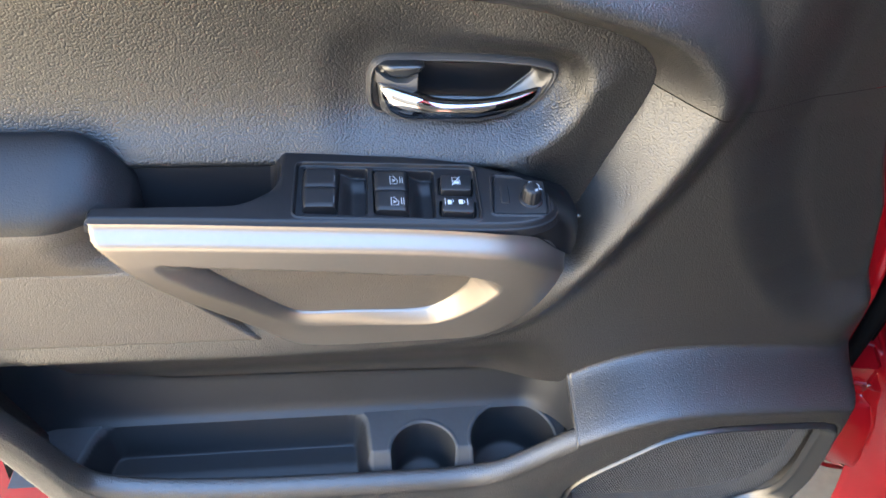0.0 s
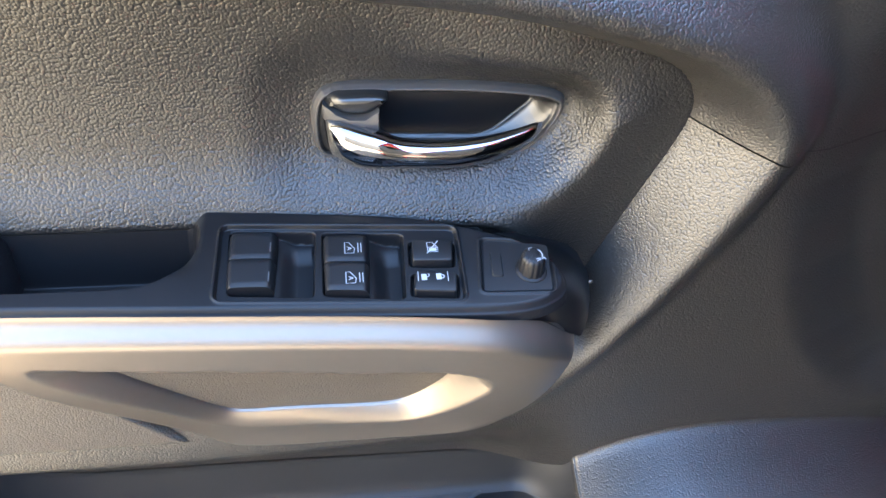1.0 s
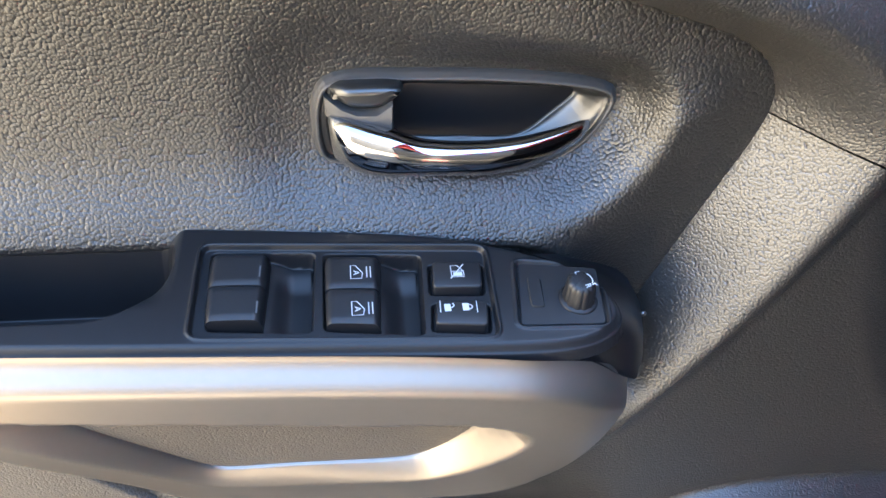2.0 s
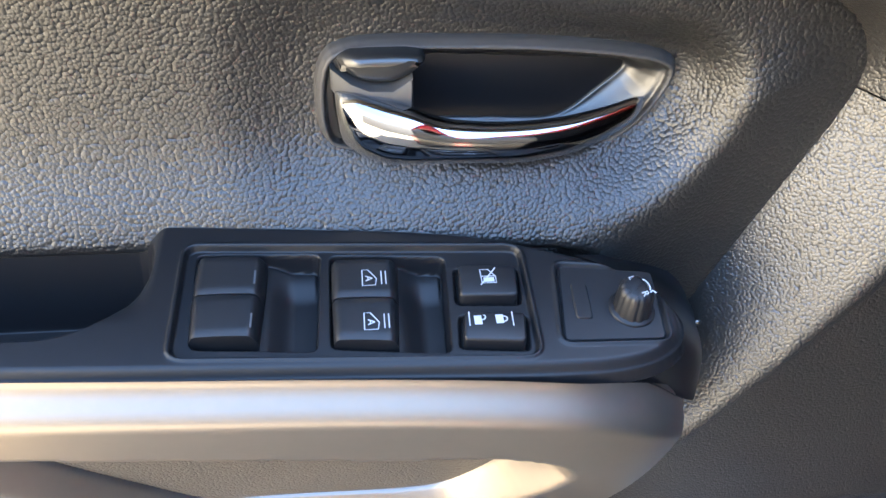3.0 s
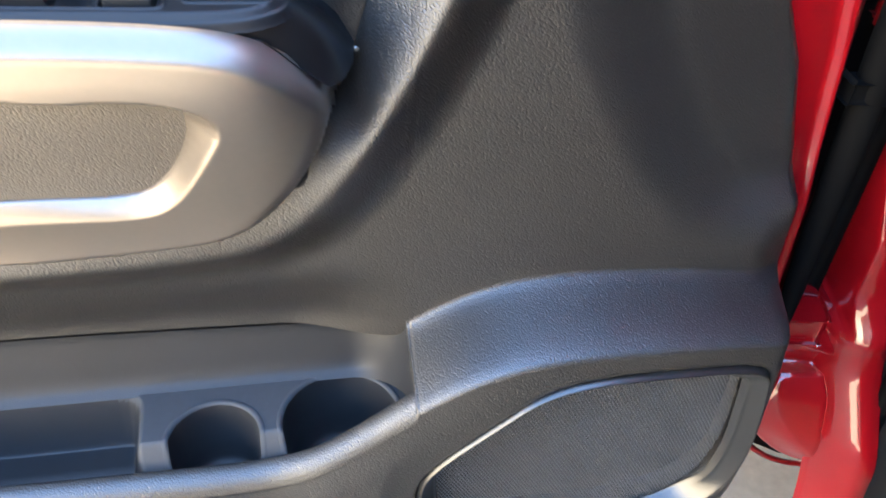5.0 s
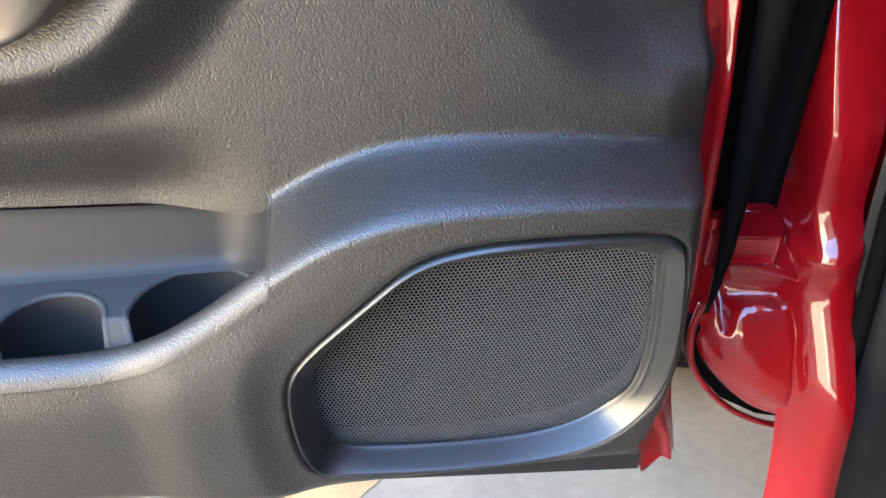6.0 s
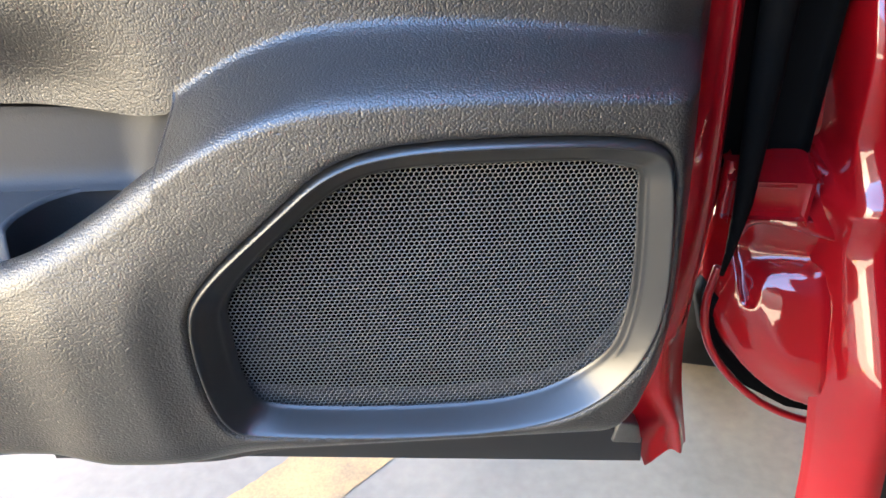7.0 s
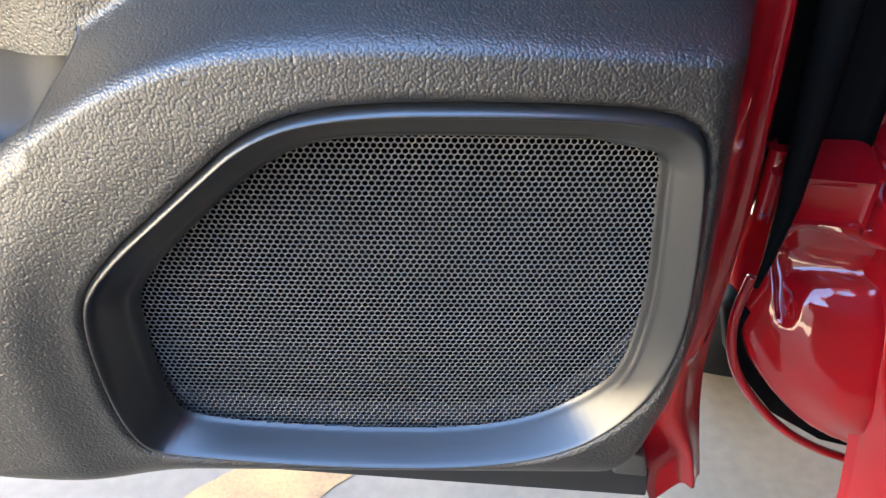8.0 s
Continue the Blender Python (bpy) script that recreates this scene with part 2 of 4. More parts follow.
box(bm, -12.0, 14.0, -9.3, -9.0, 0.0, 5.0, 0.02)
tagged(put("horizon_block", bm, DARKWALL), "unseen dark wall, added to block the bright horizon sky", "wall", kind="structure")

# ---- the open door ----
door = tagged(new("car"), "red car, front door open, showing its black leatherette panel", "car")

LEATHER_EDGE = [(-0.30, 1.300), (0.0, 1.302), (0.20, 1.292), (0.347, 1.272), (0.387, 1.264), (0.44, 1.247), (0.476, 1.234),
                (0.497, 1.219), (0.505, 1.194), (0.484, 1.137), (0.458, 1.061), (0.44, 1.00), (-0.30, 1.00)]
CREST = [(-0.40, 1.325), (0.0, 1.325), (0.276, 1.300), (0.37, 1.289), (0.426, 1.276), (0.483, 1.26), (0.515, 1.243), (0.539, 1.218),
         (0.549, 1.196), (0.546, 1.18), (0.528, 1.132), (0.498, 1.059), (0.47, 1.007), (0.432, 0.95), (0.389, 0.917), (0.328, 0.907),
         (0.17, 0.905), (-0.117, 0.909), (-0.40, 0.912)]
LEDGE_BACK = ([0.45, 0.494, 0.536, 0.581, 0.624, 0.667, 0.755, 0.825, 0.90], [0.764, 0.788, 0.812, 0.828, 0.833, 0.834, 0.828, 0.818, 0.810])
LEDGE_FRONT = ([-0.18, -0.124, -0.098, -0.080, -0.05, 0.079, 0.213, 0.305, 0.361, 0.405, 0.451, 0.488, 0.535, 0.579, 0.62, 0.702, 0.787, 0.90],
               [0.98, 0.87, 0.815, 0.755, 0.718, 0.699, 0.695, 0.694, 0.694, 0.709, 0.735, 0.762, 0.792, 0.808, 0.814, 0.815, 0.812, 0.806])
BEZEL = rounded([(0.511, 0.552), (0.499, 0.585), (0.496, 0.652), (0.509, 0.683), (0.566, 0.734), (0.604, 0.768), (0.650, 0.779), (0.715, 0.780), (0.785, 0.778),
                 (0.814, 0.772), (0.822, 0.746), (0.829, 0.680), (0.828, 0.630), (0.812, 0.588), (0.776, 0.552), (0.715, 0.536), (0.620, 0.537), (0.535, 0.546)], 3)
MESH_EDGE = rounded([(0.536, 0.554), (0.520, 0.570), (0.514, 0.640), (0.521, 0.665), (0.562, 0.708), (0.606, 0.746), (0.640, 0.757), (0.700, 0.758), (0.788, 0.757), (0.8035, 0.756),
                     (0.8050, 0.735), (0.8105, 0.670), (0.807, 0.622), (0.794, 0.586), (0.760, 0.557), (0.705, 0.545), (0.620, 0.546)], 3)
LEDGE_BACK, LEDGE_FRONT = [tuple(smooth_line(np.array(v).T, 3).T) for v in (LEDGE_BACK, LEDGE_FRONT)]
leather_edge, crest = rounded(LEATHER_EDGE, 2), rounded(CREST, 2)


def right_edge(z):
    return ramp(z, [0.44, 0.45, 0.46, 0.483, 0.517, 0.55, 0.59, 0.635, 0.70, 0.785, 0.856, 0.915, 1.004, 1.075, 1.13, 1.20, 1.50], [0.730, 0.755, 0.786, 0.821, 0.848, 0.865, 0.875, 0.879, 0.877, 0.872, 0.870, 0.868, 0.848, 0.814, 0.790, 0.770, 0.755])


def left_edge(z):
    return ramp(z, [0.45, 0.60, 0.669, 0.786, 0.90], [-0.060, -0.095, -0.118, -0.145, -0.170])


def panel_depth(x, z):
    """Depth of the hard inner trim: rib round the armrest field, wall, ledge, pod for the speaker, pocket front."""
    c, le = sdf(x, z, crest), sdf(x, z, leather_edge)
    high = 0.010 + 0.006 * step(0.1, 0.4, x)                                  # top of the rib
    crease = np.interp(z, [0.85, 0.872, 0.953, 1.04, 1.131, 1.226, 1.5], [0.86, 0.842, 0.775, 0.725, 0.695, 0.702, 0.74])
    wall = 0.056 + (0.034 * step(-0.11, 0.004, x - crease) + 0.22 * np.maximum(x - crease, 0)) * step(0.85, 0.91, z)
    low = step(1.12, 1.02, z)
    outer = high + (wall - high) * (step(0.0, 0.055, c - 0.002) * (1 - 0.5 * low) + 0.5 * low * (1 - (1 - np.clip(c / 0.045, 0, 1)) ** 1.7))
    into = np.clip(-c / np.maximum(-c + np.maximum(le, 0), 0.026), 0, 1)
    inner = high + np.interp(z, [0.92, 1.05], [0.038, 0.047]) * (into ** 1.15 * (1 - low) + (0.25 * into + 0.75 * into ** 2) * low)
    y = np.where(c > 0, outer, inner)
    y = y + 0.07 * step(0.0, 0.010, -le)                                      # drops behind the leather field
    y = y + 0.028 * step(0.865, 0.785, z) * step(0.500, 0.38, x)               # undercut above the pocket
    # ledge and the proud lower part
    zb, zf = np.interp(x, *LEDGE_BACK), np.interp(x, *LEDGE_FRONT)
    front = -0.026 - 0.003 * step(0.0, 0.05, zf - z)
    front = front - 0.010 * step(0.002, 0.045, sdf(x, z, BEZEL)) * step(0.36, 0.42, x) * step(0.54, 0.46, x) * step(0.74, 0.64, z) + 0.012 * (1 - step(0.30, 0.46, x)) * step(0.03, 0.2, zf - z)
    front = front + 0.076 * step(0.080, -0.006, z - 0.462)
    right = y + (front - y) * step(1.0, 0.0, (z - zf + 0.008) / np.maximum(zb - zf + 0.008, 0.012))
    right = np.where(z > zb, y, right)
    left = np.where(z > zf, y, front)
    y = np.where(x < 0.495, left, right)
    k = step(0.055, 0.0, right_edge(z) - x) ** 1.3                            # falls back at the hinge side
    y = y + 0.08 * step(0.012, -0.006, x - left_edge(z)) * step(0.96, 0.88, z)
    y = y * (1 - k) + np.maximum(0.072, y) * k + 0.012 * step(0.010, 0.0, right_edge(z) - x)
    # opening for the speaker
    return y + 0.075 * step(0.001, -0.006, sdf(x, z, BEZEL))


def soften(y, n):
    for _ in range(n):
        p = np.pad(y, 1, mode="edge")
        y = (p[:-2, 1:-1] + p[2:, 1:-1] + p[1:-1, :-2] + p[1:-1, 2:] + 4 * y) / 8
    return y


SEAM = ([-0.4, 0.505, 0.525, 0.546, 0.60, 0.66, 0.90], [1.193, 1.193, 1.190, 1.187, 1.166, 1.163, 1.165])
POCKET_TOP = ([-0.20, -0.125, -0.105, -0.085, 0.024, 0.218, 0.387, 0.464, 0.487, 0.497], [0.93, 0.895, 0.855, 0.800, 0.781, 0.778, 0.772, 0.768, 0.770, 0.778])
xu = np.concatenate([np.linspace(-0.172, 0.497, 210), np.linspace(0.497, 0.878, 112)[1:]])
z_low = np.interp(xu, *LEDGE_FRONT) - 0.018
z_mid = np.where(xu < 0.497, np.interp(xu, *POCKET_TOP), np.interp(xu, *LEDGE_BACK) + 0.006)
z_top = np.interp(np.where(xu < 0.497, xu, 0.497 + (xu - 0.497) / 0.381 * (right_edge(1.166) - 0.497)), *SEAM) - 0.0004
rows = [np.full_like(xu, 0.452) + (z_low - 0.452) * v for v in np.linspace(0, 1, 95)]
rows += [z_low + (z_mid - z_low) * v for v in np.linspace(0, 1, 15)[1:]]
rows += [z_mid + (z_top - z_mid) * v for v in np.linspace(0, 1, 115)[1:]]
gz = np.stack(rows)
X0 = np.tile(xu, (len(gz), 1))
gx = np.where(X0 < 0.497, X0, 0.497 + (X0 - 0.497) / 0.381 * (right_edge(gz) - 0.497))
gy = soften(panel_depth(gx, gz), 2)
gy[88:116, 209:] = soften(panel_depth(np.maximum(gx, 0.497), gz)[:, 209:], 2)[88:116]
gap = (X0 < 0.4969) & (np.arange(len(gz))[:, None] > 94) & (np.arange(len(gz))[:, None] < 109)
gy = np.where((X0 < 0.4969) & (np.arange(len(gz))[:, None] == 94), panel_depth(gx, gz), gy)
lower_panel = sheet("lower_panel", gx, gz, gy, PLASTIC, door, "grained black plastic lower door trim", keep=~gap, strict=(X0 < 0.4969) & (np.abs(np.arange(len(gz))[:, None] - 101.5) <= 7.5))
# rolled lip of the pocket
xl = np.linspace(-0.170, 0.498, 230)
zl = np.interp(xl, *LEDGE_FRONT) - 0.018
yl = panel_depth(xl, zl)
roll = [(-0.0005, -0.010), (0.0002, -0.0030), (0.0018, 0.0040), (0.0045, 0.0095), (0.0085, 0.0140), (0.0135, 0.0168), (0.0190, 0.0180), (0.0215, 0.0176), (0.0235, 0.0150), (0.0245, 0.0080), (0.0250, -0.10)]
sheet("pocket_lip", np.tile(xl, (len(roll), 1)), np.stack([zl + dz for dy, dz in roll]), np.stack([yl + dy for dy, dz in roll]), PLASTIC, lower_panel)
# narrow rounded edge where the ledge meets the end of the pocket
over = [(0.0, 0.0), (-0.0009, -0.0001), (-0.0017, -0.0005), (-0.0022, -0.0012), (-0.0024, -0.0025), (-0.0025, -0.008)]
ez, ey = gz[93:110, 209], gy[93:110, 209]
sheet("ledge_edge", np.stack([0.497 + a + 0 * ez for a, b in over]), np.stack([ez + b for a, b in over]), np.stack([ey for a, b in over]), PLASTIC, lower_panel)
Vt = np.linspace(0, 1, 60)[:, None]
Xt = -0.30 + np.linspace(0, 1, 290)[None] * (right_edge(1.165 + Vt * 0.335) + 0.30)
base = np.interp(Xt, *SEAM) + 0.0004
zt = base + Vt * (1.50 - base)
yt = soften(panel_depth(Xt, zt), 1)
sheet("upper_trim", Xt, zt, yt, PLASTIC, door, "grained black plastic upper door trim")

# leatherette field with a dish round the handle
HANDLE_AT = np.array((0.0, 0.0195, -0.0116))
HANDLE_OUT = rounded([(0.257, 1.172), (0.257, 1.209), (0.268, 1.2215), (0.313, 1.2213), (0.360, 1.2205), (0.416, 1.2145), (0.424, 1.203), (0.408, 1.173), (0.383, 1.1605), (0.343, 1.1585), (0.300, 1.1615), (0.270, 1.166)], 2) + HANDLE_AT[[0, 2]]
lx, lz = grid(-0.30, 0.52, 1.02, 1.315, 0.0035)
handle_d, edge_d = sdf(lx, lz, HANDLE_OUT), sdf(lx, lz, leather_edge)
meet = np.interp(lx, [0.02, 0.182, 0.231, 0.316, 0.38, 0.44], [0.0605, 0.0600, 0.0575, 0.0520, 0.0500, 0.0560])
ly = np.interp(lz, *smooth_line([(1.09, 0.0440), (1.13, 0.0605), (1.148, 0.0695), (1.166, 0.0752), (1.19, 0.0780), (1.22, 0.0775), (1.26, 0.0715), (1.32, 0.0585)], 3).T)
ly = ly + (meet - 0.0605) * step(1.170, 1.126, lz) + 0.03 * step(1.117, 1.107, lz) * step(0.40, 0.37, lx)
near = step(0.120, 0.060, -edge_d) * step(0.28, 0.42, lx) * step(0.002, 0.030, handle_d)   # swells, then rolls back to the rib
ly = ly + (0.0410 - ly) * near + 0.0215 * near * step(0.105, -0.002, -edge_d)
ly = ly + 0.006 * step(0.050, 0.001, handle_d)
ly = ly + 0.012 * step(0.0, 0.012, edge_d - 0.001) + 0.07 * step(-0.004, -0.012, handle_d)
sheet("leather_field", lx, lz, ly, LEATHER, door, "grained black leatherette panel round the handle", keep=sdf(lx, lz, leather_edge) < 0.02)

# ---- storage pocket with two cup wells ----
prof = smooth_line([(0.084, 0.0), (0.0845, -0.012), (0.081, -0.045), (0.076, -0.085), (0.066, -0.098)], 2)
xs = np.concatenate([np.linspace(-0.168, 0.40, 110), 0.4952 - 0.0952 * (1 - np.linspace(0, 1, 70)[1:]) ** 2])
P, Xp = np.meshgrid(np.arange(len(prof)), xs, indexing="ij")
along = P / (len(prof) - 1)
zt0 = np.interp(Xp, *POCKET_TOP) + 0.001
zp = zt0 + prof[P, 1] / 0.098 * (zt0 - 0.7125)
yp = prof[P, 0]
end_y = 0.058 - 0.083 * along
for t, yend, zend in ((np.clip((Xp - 0.440) / 0.0552, 0, 1), end_y, np.interp(end_y, ey, ez) - 0.001), (np.clip((-0.120 - Xp) / 0.048, 0, 1), 0.060 - 0.050 * along, 0.930 - 0.230 * along)):
    b = 1 - np.sqrt(1 - t ** 2)
    yp = yp * (1 - b) + yend * b
    zp = zp * (1 - b) + zend * b
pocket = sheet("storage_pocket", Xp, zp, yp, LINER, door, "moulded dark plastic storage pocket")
tx, ty = np.meshgrid(np.linspace(-0.160, 0.497, 440), np.linspace(-0.010, 0.080, 100))


BIN = soft_quad([(-0.110, -0.06), (0.258, -0.06), (0.247, 0.072), (-0.075, 0.072)], 0.022, 4)
def tray_height(x, y):
    """The tray is level and dips at its front to meet the lip."""
    low = np.minimum(np.interp(x, *LEDGE_FRONT) - 0.012, 0.714)
    return 0.7140 + (low - 0.714) * step(0.012, -0.004, y)


in_bin = sdf(tx, ty, BIN)
tz = tray_height(tx, ty)
tz = tz - 0.058 * step(0.003, -0.016, in_bin) - 0.012 * step(0.035, 0.0, ty) * step(0.003, -0.016, in_bin)
CUPS = ((0.317, 0.008, 0.0415, 0.075), (0.430, 0.018, 0.0545, 0.085))
holes = in_bin < -0.001
for cx, cy, r, d in CUPS:
    holes |= np.hypot(tx - cx, ty - cy) < r + 0.0005
tray = sheet("pocket_tray", tx, tz, ty, TRAY_LIT, pocket, "tray with a bin and two round cup wells", strict=holes)
# Bin keeps the darker liner colour as the shade inside it.
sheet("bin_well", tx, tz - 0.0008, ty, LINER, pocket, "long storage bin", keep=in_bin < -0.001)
# Cup rims take the lit tray colour, wells the dark liner for shade.
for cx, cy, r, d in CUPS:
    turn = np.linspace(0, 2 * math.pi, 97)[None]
    for name, mat, shape in (("cup_rim", TRAY_LIT, [(0.0042, -0.0004), (0.0032, 0.0005), (0.0006, 0.0005), (-0.0008, -0.0002), (-0.0018, -0.0022)]),
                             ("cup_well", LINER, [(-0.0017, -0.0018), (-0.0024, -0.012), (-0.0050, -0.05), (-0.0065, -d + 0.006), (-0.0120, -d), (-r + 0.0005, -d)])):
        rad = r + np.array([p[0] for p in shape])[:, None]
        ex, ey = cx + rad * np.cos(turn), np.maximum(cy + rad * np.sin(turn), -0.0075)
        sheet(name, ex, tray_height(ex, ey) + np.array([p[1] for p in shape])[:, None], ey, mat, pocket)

PULL_EDGE = [(0.026, 1.16), (0.0265, 1.103), (0.058, 1.048), (0.107, 0.988), (0.172, 0.921), (0.26, 0.914), (0.4, 0.95), (0.4, 1.16)]
# ---- left armrest pad and vinyl inserts ----
prof = smooth_line([(0.064, 1.146), (0.057, 1.157), (0.036, 1.147), (0.012, 1.128), (-0.003, 1.111), (-0.008, 1.096), (-0.004, 1.075), (0.003, 1.052), (0.010, 1.033)], 3)
edge = np.interp(prof[:, 1] - 0.3 * prof[:, 0], [1.030, 1.050, 1.077, 1.10, 1.112, 1.125, 1.14], [0.056, 0.036, 0.026, 0.034, 0.040, 0.050, 0.056])
q = np.concatenate([np.linspace(0, 0.75, 40), np.linspace(0.75, 1, 40)[1:]])
P, Q = np.meshgrid(np.arange(len(prof)), q, indexing="ij")
ax = -0.30 + Q * (edge[P] + 0.30)
over = np.clip((ax - edge[P] + 0.055) / 0.055, 0, 1) ** 2.4
front_part = step(0.30, 0.65, P / (len(prof) - 1))
seam_part = step(0.80, 1.0, P / (len(prof) - 1))
az = prof[P, 1] - 0.045 * over * (1 - front_part)
ay = prof[P, 0] + 0.030 * over * front_part * (1 - 0.7 * seam_part)
ax, az, ay = [np.concatenate([v, v[:, -1:] + e], 1) for v, e in ((ax, 0.001), (az, -0.06 * (1 - front_part[:, :1])), (ay, 0.02 * front_part[:, :1]))]
k = int(np.argmin(prof[:, 0])) - 1
pad = sheet("armrest_pad", ax[:k + 1], az[:k + 1], ay[:k + 1], SOFT, door, "soft black vinyl armrest pad")
# Same pad below its crest, in a lighter material to paint warm light.
sheet("pad_front_lit", ax[k:], az[k:], ay[k:], CLOTH, pad, "grained armrest front, coloured lighter for the warm light on it")
ix, iz = grid(-0.30, 0.20, 0.905, 1.036, 0.002)
iy = 0.012 + 0.020 * step(0.934, 0.914, iz) + 0.004 * step(1.029, 1.035, iz) + 0.03 * step(0.0125, 0.0095, sdf(ix, iz, PULL_EDGE))
sheet("side_insert", ix, iz, iy, CLOTH, door, "grained vinyl insert below the armrest")

# ---- switch plate: places given on a level sheet, then tipped towards the seat ----
def tip(p):
    x, y, z = p
    d = (y + 0.015) * 0.18
    return Vector((x + (0.27 - x) * d / 0.28, y - d, z + 1.110 + 0.25 * (y - d + 0.015)))


PLATE = smooth_line([(0.0225, 0.079), (0.171, 0.079), (0.178, 0.079), (0.231, 0.075), (0.316, 0.068), (0.358, 0.056), (0.394, 0.041), (0.412, 0.026), (0.420, 0.006),
                     (0.417, -0.009), (0.402, -0.020), (0.382, -0.0240), (0.360, -0.0240), (0.329, -0.0225), (0.259, -0.018), (0.184, -0.014), (0.093, -0.008), (0.0225, -0.005)], 2)
TRAY = rounded([(-0.03, 0.012), (-0.03, 0.0745), (0.150, 0.0735), (0.172, 0.0725), (0.176, 0.040), (0.152, 0.011), (0.11, 0.011)], 2)
WELL = soft_quad([(0.1895, 0.0625), (0.3525, 0.0535), (0.3500, -0.0165), (0.1905, -0.0065)], 0.008, 4)
px_, py_ = np.meshgrid(np.linspace(0.0238, 0.434, 860), np.linspace(-0.046, 0.084, 290))
out = sdf(px_, py_, PLATE)
w = sdf(px_, py_, WELL)
pz_ = 0.0 - 0.004 * step(-0.006, 0.0, out) ** 2 - 0.006 * step(0.0, 0.003, out)
pz_ = pz_ - 0.045 * step(0.003, -0.010, sdf(px_, py_, TRAY))
pz_ = pz_ + 0.0010 * np.exp(-(w / 0.0009) ** 2) - 0.0026 * step(-0.0008, -0.0024, w)
pz_ = pz_ - 0.009 * step(0.180, 0.166, px_) * step(0.015, 0.05, py_)
for ring in ([(0.196, 0.058), (0.254, 0.055), (0.253, -0.004), (0.199, 0.001)], [(0.2585, 0.054), (0.314, 0.050), (0.311, -0.009), (0.259, -0.003)]):
    e = sdf(px_, py_, soft_quad(ring, 0.004, 3))
    scoop = step(0.030, 0.045, px_ - ring[0][0] * 0.5 - ring[3][0] * 0.5)
    pz_ = pz_ - (0.006 + 0.007 * scoop) * step(0.0005, -0.0014, e)
    x1 = ring[1][0]
    pz_ = pz_ + 0.003 * step(-0.020, -0.003, py_ - ring[1][1]) * scoop * step(0.0, -0.003, e)
for pad in ([(0.3175, 0.0420), (0.3490, 0.0400), (0.3465, 0.0170), (0.3160, 0.0190)], [(0.3165, 0.0125), (0.3480, 0.0105), (0.3455, -0.0105), (0.3145, -0.0070)]):
    e = sdf(px_, py_, soft_quad(pad, 0.003, 3))
    pz_ = pz_ - 0.004 * step(0.0005, -0.0012, e)
MIRROR = soft_quad([(0.366, 0.041), (0.416, 0.034), (0.4095, -0.012), (0.359, -0.010)], 0.006, 4)
m_d = sdf(px_, py_, MIRROR)
pz_ = pz_ + 0.0009 * np.exp(-(m_d / 0.0010) ** 2) - 0.0014 * step(-0.001, -0.0022, m_d)
pts = [tip(p) for p in zip(px_.ravel(), py_.ravel(), pz_.ravel())]
tipped = np.array(pts).reshape(*px_.shape, 3)
plate = sheet("switch_plate", tipped[..., 0], tipped[..., 2], tipped[..., 1], SATIN, door, "smooth satin black armrest switch plate", keep=out < 0.0025)


upper = smooth_line([(0.380, 0.049), (0.394, 0.0415), (0.412, 0.0265), (0.4205, 0.006), (0.4175, -0.009), (0.402, -0.0195), (0.382, -0.0240), (0.360, -0.0240), (0.335, -0.0225)], 3)
foot = np.array([(0.424, 0.060, 1.098), (0.446, 0.058, 1.078), (0.457, 0.052, 1.060), (0.455, 0.034, 1.053), (0.448, 0.014, 1.051), (0.438, -0.003, 1.053), (0.424, -0.012, 1.068), (0.402, -0.020, 1.092), (0.340, -0.021, 1.104)])
tu, tf = np.linspace(0, 1, len(upper)), np.linspace(0, 1, len(foot))
t = np.linspace(0, 1, 40)
top_line = np.array([tip((np.interp(v, tu, upper[:, 0]), np.interp(v, tu, upper[:, 1]), -0.004)) for v in t])
low_line = np.stack([np.interp(t, tf, foot[:, k]) for k in range(3)], 1)
nose = [top_line + (low_line - top_line) * f + np.array([(0.005 * np.sin(math.pi * f) * v ** 0.5, 0, 0.004 * np.sin(math.pi * f) * min(1, v * 2)) for v in t]) * (1 - step(0.5, 0.75, t))[:, None] for f in np.linspace(0, 1, 12)]
nose = np.stack(nose)
sheet("plate_nose", nose[..., 0], nose[..., 2], nose[..., 1], SATIN, plate, "rounded black end of the switch plate")


def rocker_height(u, v):
    h = 0.0008 + 0.0012 * math.sin(math.pi * min(1, 0.12 + 0.8 * u)) ** 0.6 + 0.0007 * u
    h -= 0.0008 * max(0, 1 - min(v, 1 - v) * 8) ** 2
    return h - 0.005 * max(0, (u - 0.86) / 0.14) ** 2 - 0.003 * max(0, (0.10 - u) / 0.10) ** 2


